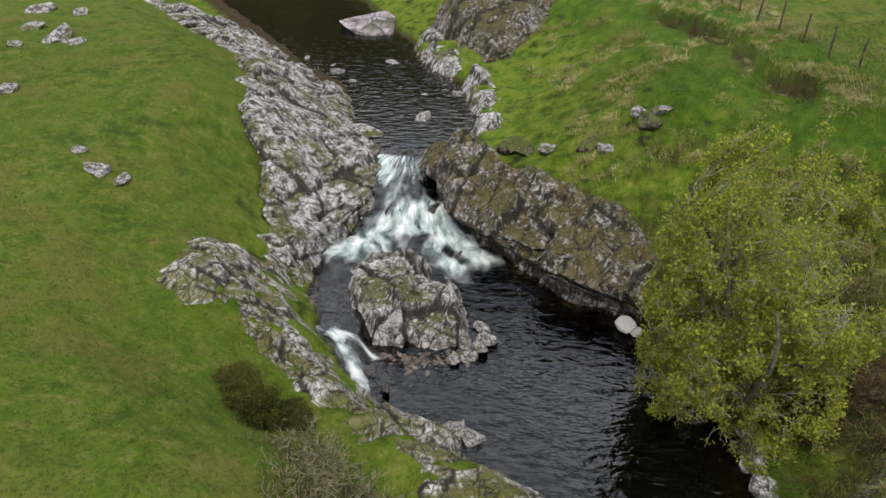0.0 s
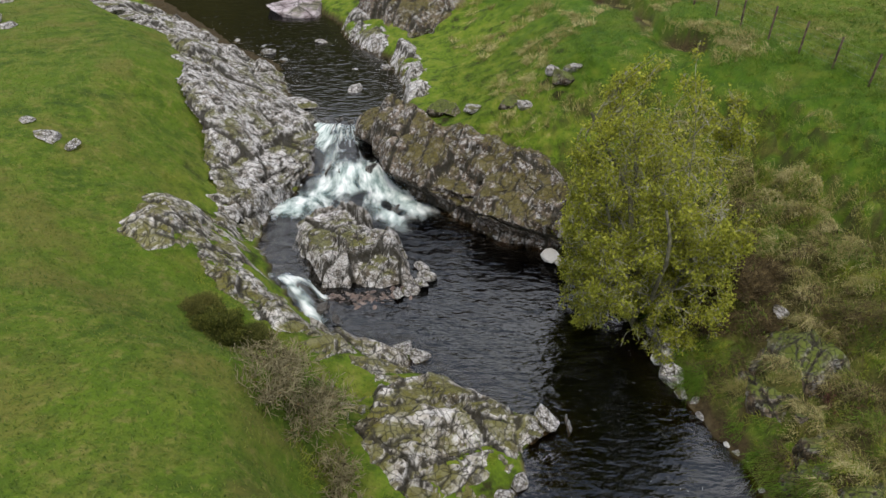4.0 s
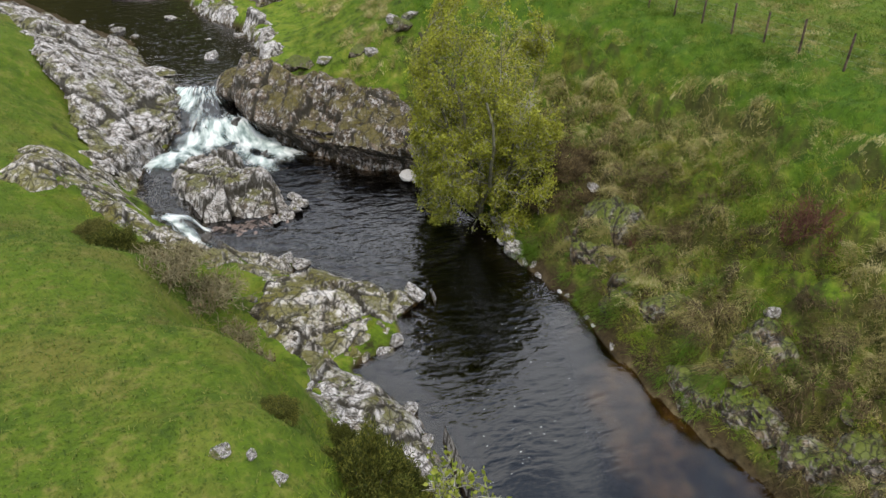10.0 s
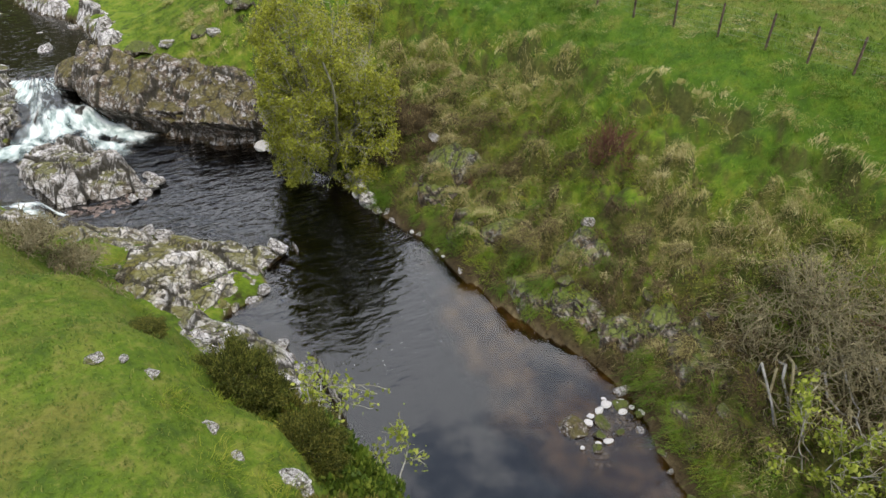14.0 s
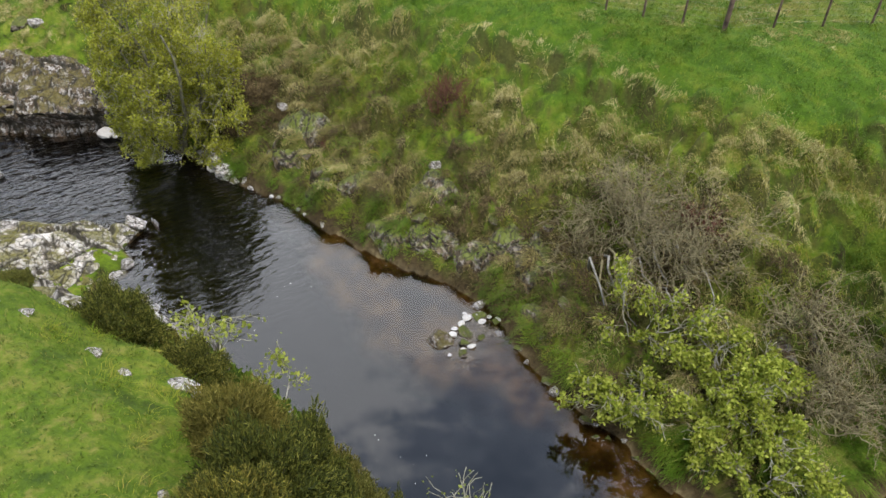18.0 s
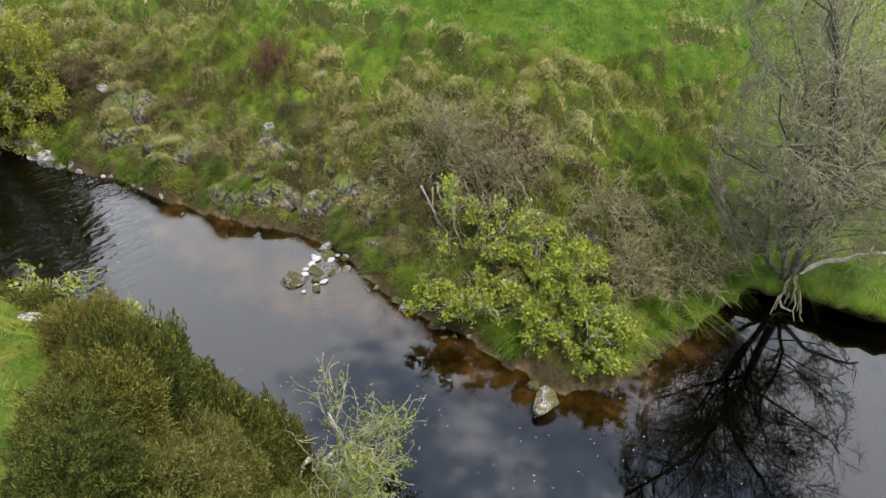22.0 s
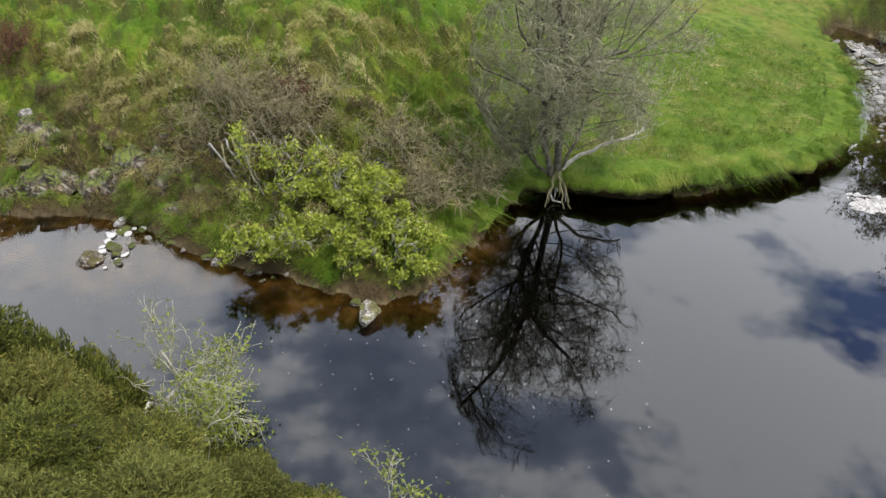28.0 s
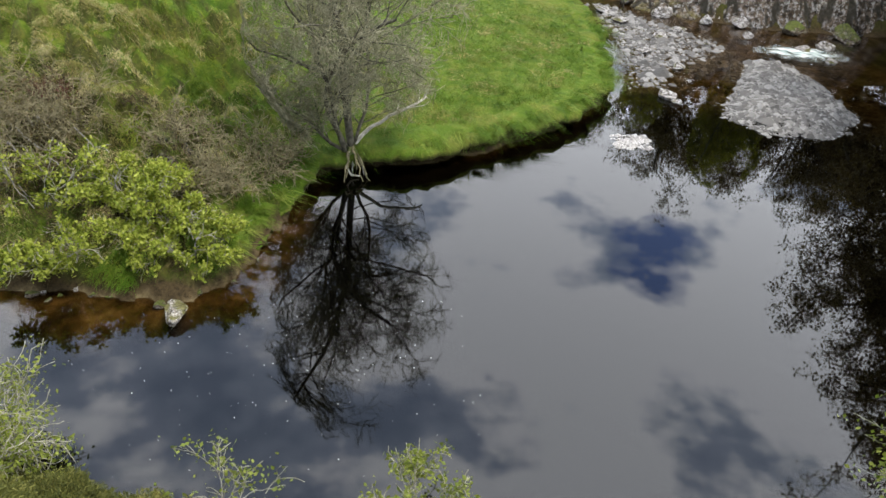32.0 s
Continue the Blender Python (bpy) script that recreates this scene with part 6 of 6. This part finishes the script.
def sward(name, count, box, keep, mat, h, w, label, seed):
    rng = np.random.default_rng(seed)
    x, y, dl, dr, west, wet_in = sample(rng, count, *box)
    ok = ~wet_in & keep(x, y, dl, dr, west, rng)
    x, y = x[ok], y[ok]
    z = ground_height(x, y)
    n = len(x)
    v, f = blades(rng, np.stack([x, y, z - 0.01], 1), h * rng.uniform(0.5, 1.4, n), w * rng.uniform(0.7, 1.3, n), rng.uniform(0.2, 1.1, n))
    ob = new(name, mesh_from(name, v, f, mat))
    return tagged(ob, label, "grass", kind="stuff")


def tussocks(name, count, box, keep, mat, h, spread, per, label, seed, w=0.017, hang=0.0):
    rng = np.random.default_rng(seed)
    x, y, dl, dr, west, wet_in = sample(rng, count, *box)
    ok = ~wet_in & keep(x, y, dl, dr, west, rng)
    x, y = np.repeat(x[ok], per), np.repeat(y[ok], per)
    size = np.repeat(rng.lognormal(0, 0.35, ok.sum()), per)
    sway = np.repeat(math.pi * ~west[ok] - 0.5 + rng.normal(0, 0.7, ok.sum()), per)
    n = len(x)
    a, r = rng.uniform(0, 2 * np.pi, n), np.sqrt(rng.uniform(0, 1, n))
    bx, by = x + np.cos(a) * r * spread * size, y + np.sin(a) * r * spread * size
    d = np.stack([np.cos(a) * r + 0.7 * np.cos(sway), np.sin(a) * r + 0.7 * np.sin(sway), 0 * a], 1)
    d /= np.linalg.norm(d, axis=1)[:, None] + 1e-6
    tone = np.repeat(np.repeat(rng.uniform(0, 1, ok.sum()), per), 5)
    if hang:
        q = 0.05
        gx_, gy_ = along(RIGHT_BANK, bx + q, by)[0] - along(RIGHT_BANK, bx - q, by)[0], along(RIGHT_BANK, bx, by + q)[0] - along(RIGHT_BANK, bx, by - q)[0]
        d = -np.stack([gx_, gy_, 0 * gx_], 1) / (np.hypot(gx_, gy_)[:, None] + 1e-6) + rng.normal(0, 0.35, (n, 3)) * np.array([1, 1, 0])
    foot = ground_height(bx, by) - 0.02
    if hang > 0.5:
        foot = np.maximum(foot, 0.72)
    v, f = blades(rng, np.stack([bx, by, foot], 1), h * size * rng.uniform(0.6, 1.25, n), w, rng.uniform(0.6, 1.5, n) + hang, d, 0.65 + 0.3 * (hang > 0), 0.25 - hang)
    ob = new(name, mesh_from(name, v, f, mat, extra=(("tone", tone),)))
    return tagged(ob, label, "grass", kind="stuff")


def patchy(x, y, scale, seed, at):
    return fbm(x * scale, y * scale, seed) > at


sward("meadow_grass", 230000, (-20, 3, -12, 34), lambda x, y, dl, dr, we, r: we & (dl > 1.6 + fbm(x, y, 9)) & (r.random(len(x)) < np.interp(y, [-12, 12, 34], [1, 0.8, 0.3])), M_SWARD, 0.065, 0.018, "short cropped meadow grass", 1)
sward("field_grass", 200000, (3, 32, -24, 30), lambda x, y, dl, dr, we, r: ~we & (dr > 0.25) & (ledge_steps(x, y)[1] < 0.35) & (r.random(len(x)) > 0.85 * smooth(8.2, 5.0, dr + 1.8 * fbm(x * 0.6, y * 0.6, 31)) * smooth(-11, -7, y) * smooth(24, 18, y)), M_LUSH, 0.10, 0.022, "lush green grass of the far bank", 2)
wildness = lambda x, y, dr: smooth(8.2, 5.0, dr + 1.8 * fbm(x * 0.6, y * 0.6, 31)) * smooth(-11, -7, y) * smooth(24, 18, y)
tussocks("tussock_grass", 8500, (7, 22, -11, 20), lambda x, y, dl, dr, we, r: ~we & (dr > 0.6) & (r.random(len(x)) < wildness(x, y, dr)) & patchy(x, y, 0.55, 13, -0.02), M_STRAW, 0.155, 0.17, 58, "dry straw-coloured tussock grass", 3, 0.012)
tussocks("mossy_grass", 9500, (7, 22, -11, 20), lambda x, y, dl, dr, we, r: ~we & (dr > 0.3) & (r.random(len(x)) < wildness(x, y, dr)) & patchy(x, y, 0.7, 17, -0.1), M_MOSSY, 0.11, 0.20, 44, "low moss-green tufts", 4, 0.015)
tussocks("green_tufts", 8000, (5, 30, -24, 26), lambda x, y, dl, dr, we, r: ~we & (dr > 0.25) & patchy(x, y, 0.5, 19, 0.05), M_TUFT, 0.16, 0.17, 32, "rank green grass tufts", 5, 0.014)
tussocks("bank_fringe", 5200, (8, 32, -25.5, -9), lambda x, y, dl, dr, we, r: ~we & (dr < 0.5) & (dr > 0.0) & (x > 9.3) & ((x > 14.4) | (r.random(len(x)) < 0.5)), M_TUFT, 0.20, 0.16, 36, "long grass hanging over the undercut bank", 6, 0.018, 0.6)
tussocks("heather", 4000, (7, 20, -6, 17), lambda x, y, dl, dr, we, r: ~we & (dr > 0.2) & (dr < 5.5) & patchy(x, y, 0.8, 23, 0.08), M_HEATH, 0.17, 0.2, 48, "dark brown heather clumps on the bank", 7)
tussocks("dark_heather", 4200, (7, 14.5, -9, 13.5), lambda x, y, dl, dr, we, r: ~we & (dr > 0.35) & (dr < 4.6) & patchy(x, y, 1.0, 45, 0.0), M_HEATH, 0.14, 0.17, 46, "brown heather and dead bracken low on the bank", 14, 0.014)
tussocks("scattered_tussocks", 5200, (10, 30, -24, 26), lambda x, y, dl, dr, we, r: ~we & (dr > np.where(y < -9, 0.6, 5.0)) & patchy(x, y, 0.9, 27, 0.10), M_STRAW, 0.10, 0.20, 64, "scattered pale tussocks in the green slope", 8, 0.009)
tussocks("bank_tussocks", 1700, (-7, 4, -12, 18), lambda x, y, dl, dr, we, r: we & (dl > 0.6) & (dl < 3.4) & patchy(x, y, 0.8, 29, -0.1), M_MOSSY, 0.10, 0.17, 40, "rough grass at the edge of the near bank", 9, 0.010)
tussocks("upper_bank_tussocks", 1300, (4, 15, 22, 38), lambda x, y, dl, dr, we, r: ~we & (dr > 3) & patchy(x, y, 0.5, 33, 0.0) & (ledge_steps(x, y)[1] < 0.3), M_STRAW, 0.20, 0.18, 36, "pale rough grass on the upper bank", 10)


tussocks("waterline_fringe", 6500, (7, 12, -11, 14), lambda x, y, dl, dr, we, r: ~we & (dr < 1.1) & (dr > 0.12) & patchy(x, y, 1.1, 39, 0.05), M_TUFT, 0.11, 0.15, 44, "mossy grass hanging down to the dark waterline", 12, 0.014, 0.1)


# ---- straw hanging over the small eroded steps ----
rl = np.random.default_rng(66)
base_l, way_l, tone_l = [], [], []
for line, high in LEDGES:
    q = np.array(line)
    for (ax, ay), (bx, by) in zip(q, q[1:]):
        n_l = int(math.hypot(bx - ax, by - ay) * 6)
        for _ in range(n_l):
            if rl.random() < 0.35:
                continue
            t = rl.random()
            x, y = ax + (bx - ax) * t + rl.uniform(-0.05, 0.45), ay + (by - ay) * t + rl.normal(0, 0.1)
            k = 44
            px, py = x + rl.normal(0, 0.12, k), y + rl.normal(0, 0.12, k)
            base_l.append(np.stack([px, py, ground_height(px, py) - 0.01], 1))
            a = math.pi + rl.normal(0, 0.5, k) + math.atan2(-(bx - ax), by - ay)
            way_l.append(np.stack([np.cos(a), np.sin(a), 0 * a], 1))
            tone_l.append(np.full(k * 5, rl.uniform(0.35, 1.0)))
base_l, way_l = np.concatenate(base_l), np.concatenate(way_l)
v, f = blades(rl, base_l, rl.uniform(0.10, 0.24, len(base_l)), 0.014, rl.uniform(0.8, 1.6, len(base_l)), way_l, 0.7, -0.3)
tagged(new("ledge_straw", mesh_from("ledge_straw", v, f, M_STRAW, extra=(("tone", np.concatenate(tone_l)),))), "pale dry grass hanging over small eroded ledges", "grass", kind="stuff")

# ---- flecks of foam drifting on the pool ----
rf = np.random.default_rng(55)
fx, fy = rf.uniform(3, 9, 420), rf.uniform(-16, 9, 420)
ok = inside(RIVER, fx, fy) & (fbm(fx * 0.5, fy * 0.5, 57) > -0.1)
fx, fy = fx[ok], fy[ok]
ang = np.arange(6) * math.pi / 3
rad = rf.uniform(0.004, 0.011, (len(fx), 1))
rim = np.stack([fx[:, None] + rad * np.cos(ang), fy[:, None] + rad * np.sin(ang), np.full((len(fx), 6), 0.004)], -1)
mid_ = np.stack([fx, fy, np.full(len(fx), 0.016)], -1)[:, None]
fv = np.concatenate([rim, mid_], 1).reshape(-1, 3)
ff = (np.array([(k, (k + 1) % 6, 6) for k in range(6)])[None] + np.arange(len(fx))[:, None, None] * 7).reshape(-1, 3)
M_FLECK, fn, fl, fb = material("foam_flecks", 0.6)
fb.inputs["Base Color"].default_value = (0.62, 0.60, 0.55, 1)
tagged(new("foam_flecks", mesh_from("foam_flecks", fv, ff, M_FLECK)), "small flecks of foam drifting on dark water", "foam", kind="stuff")
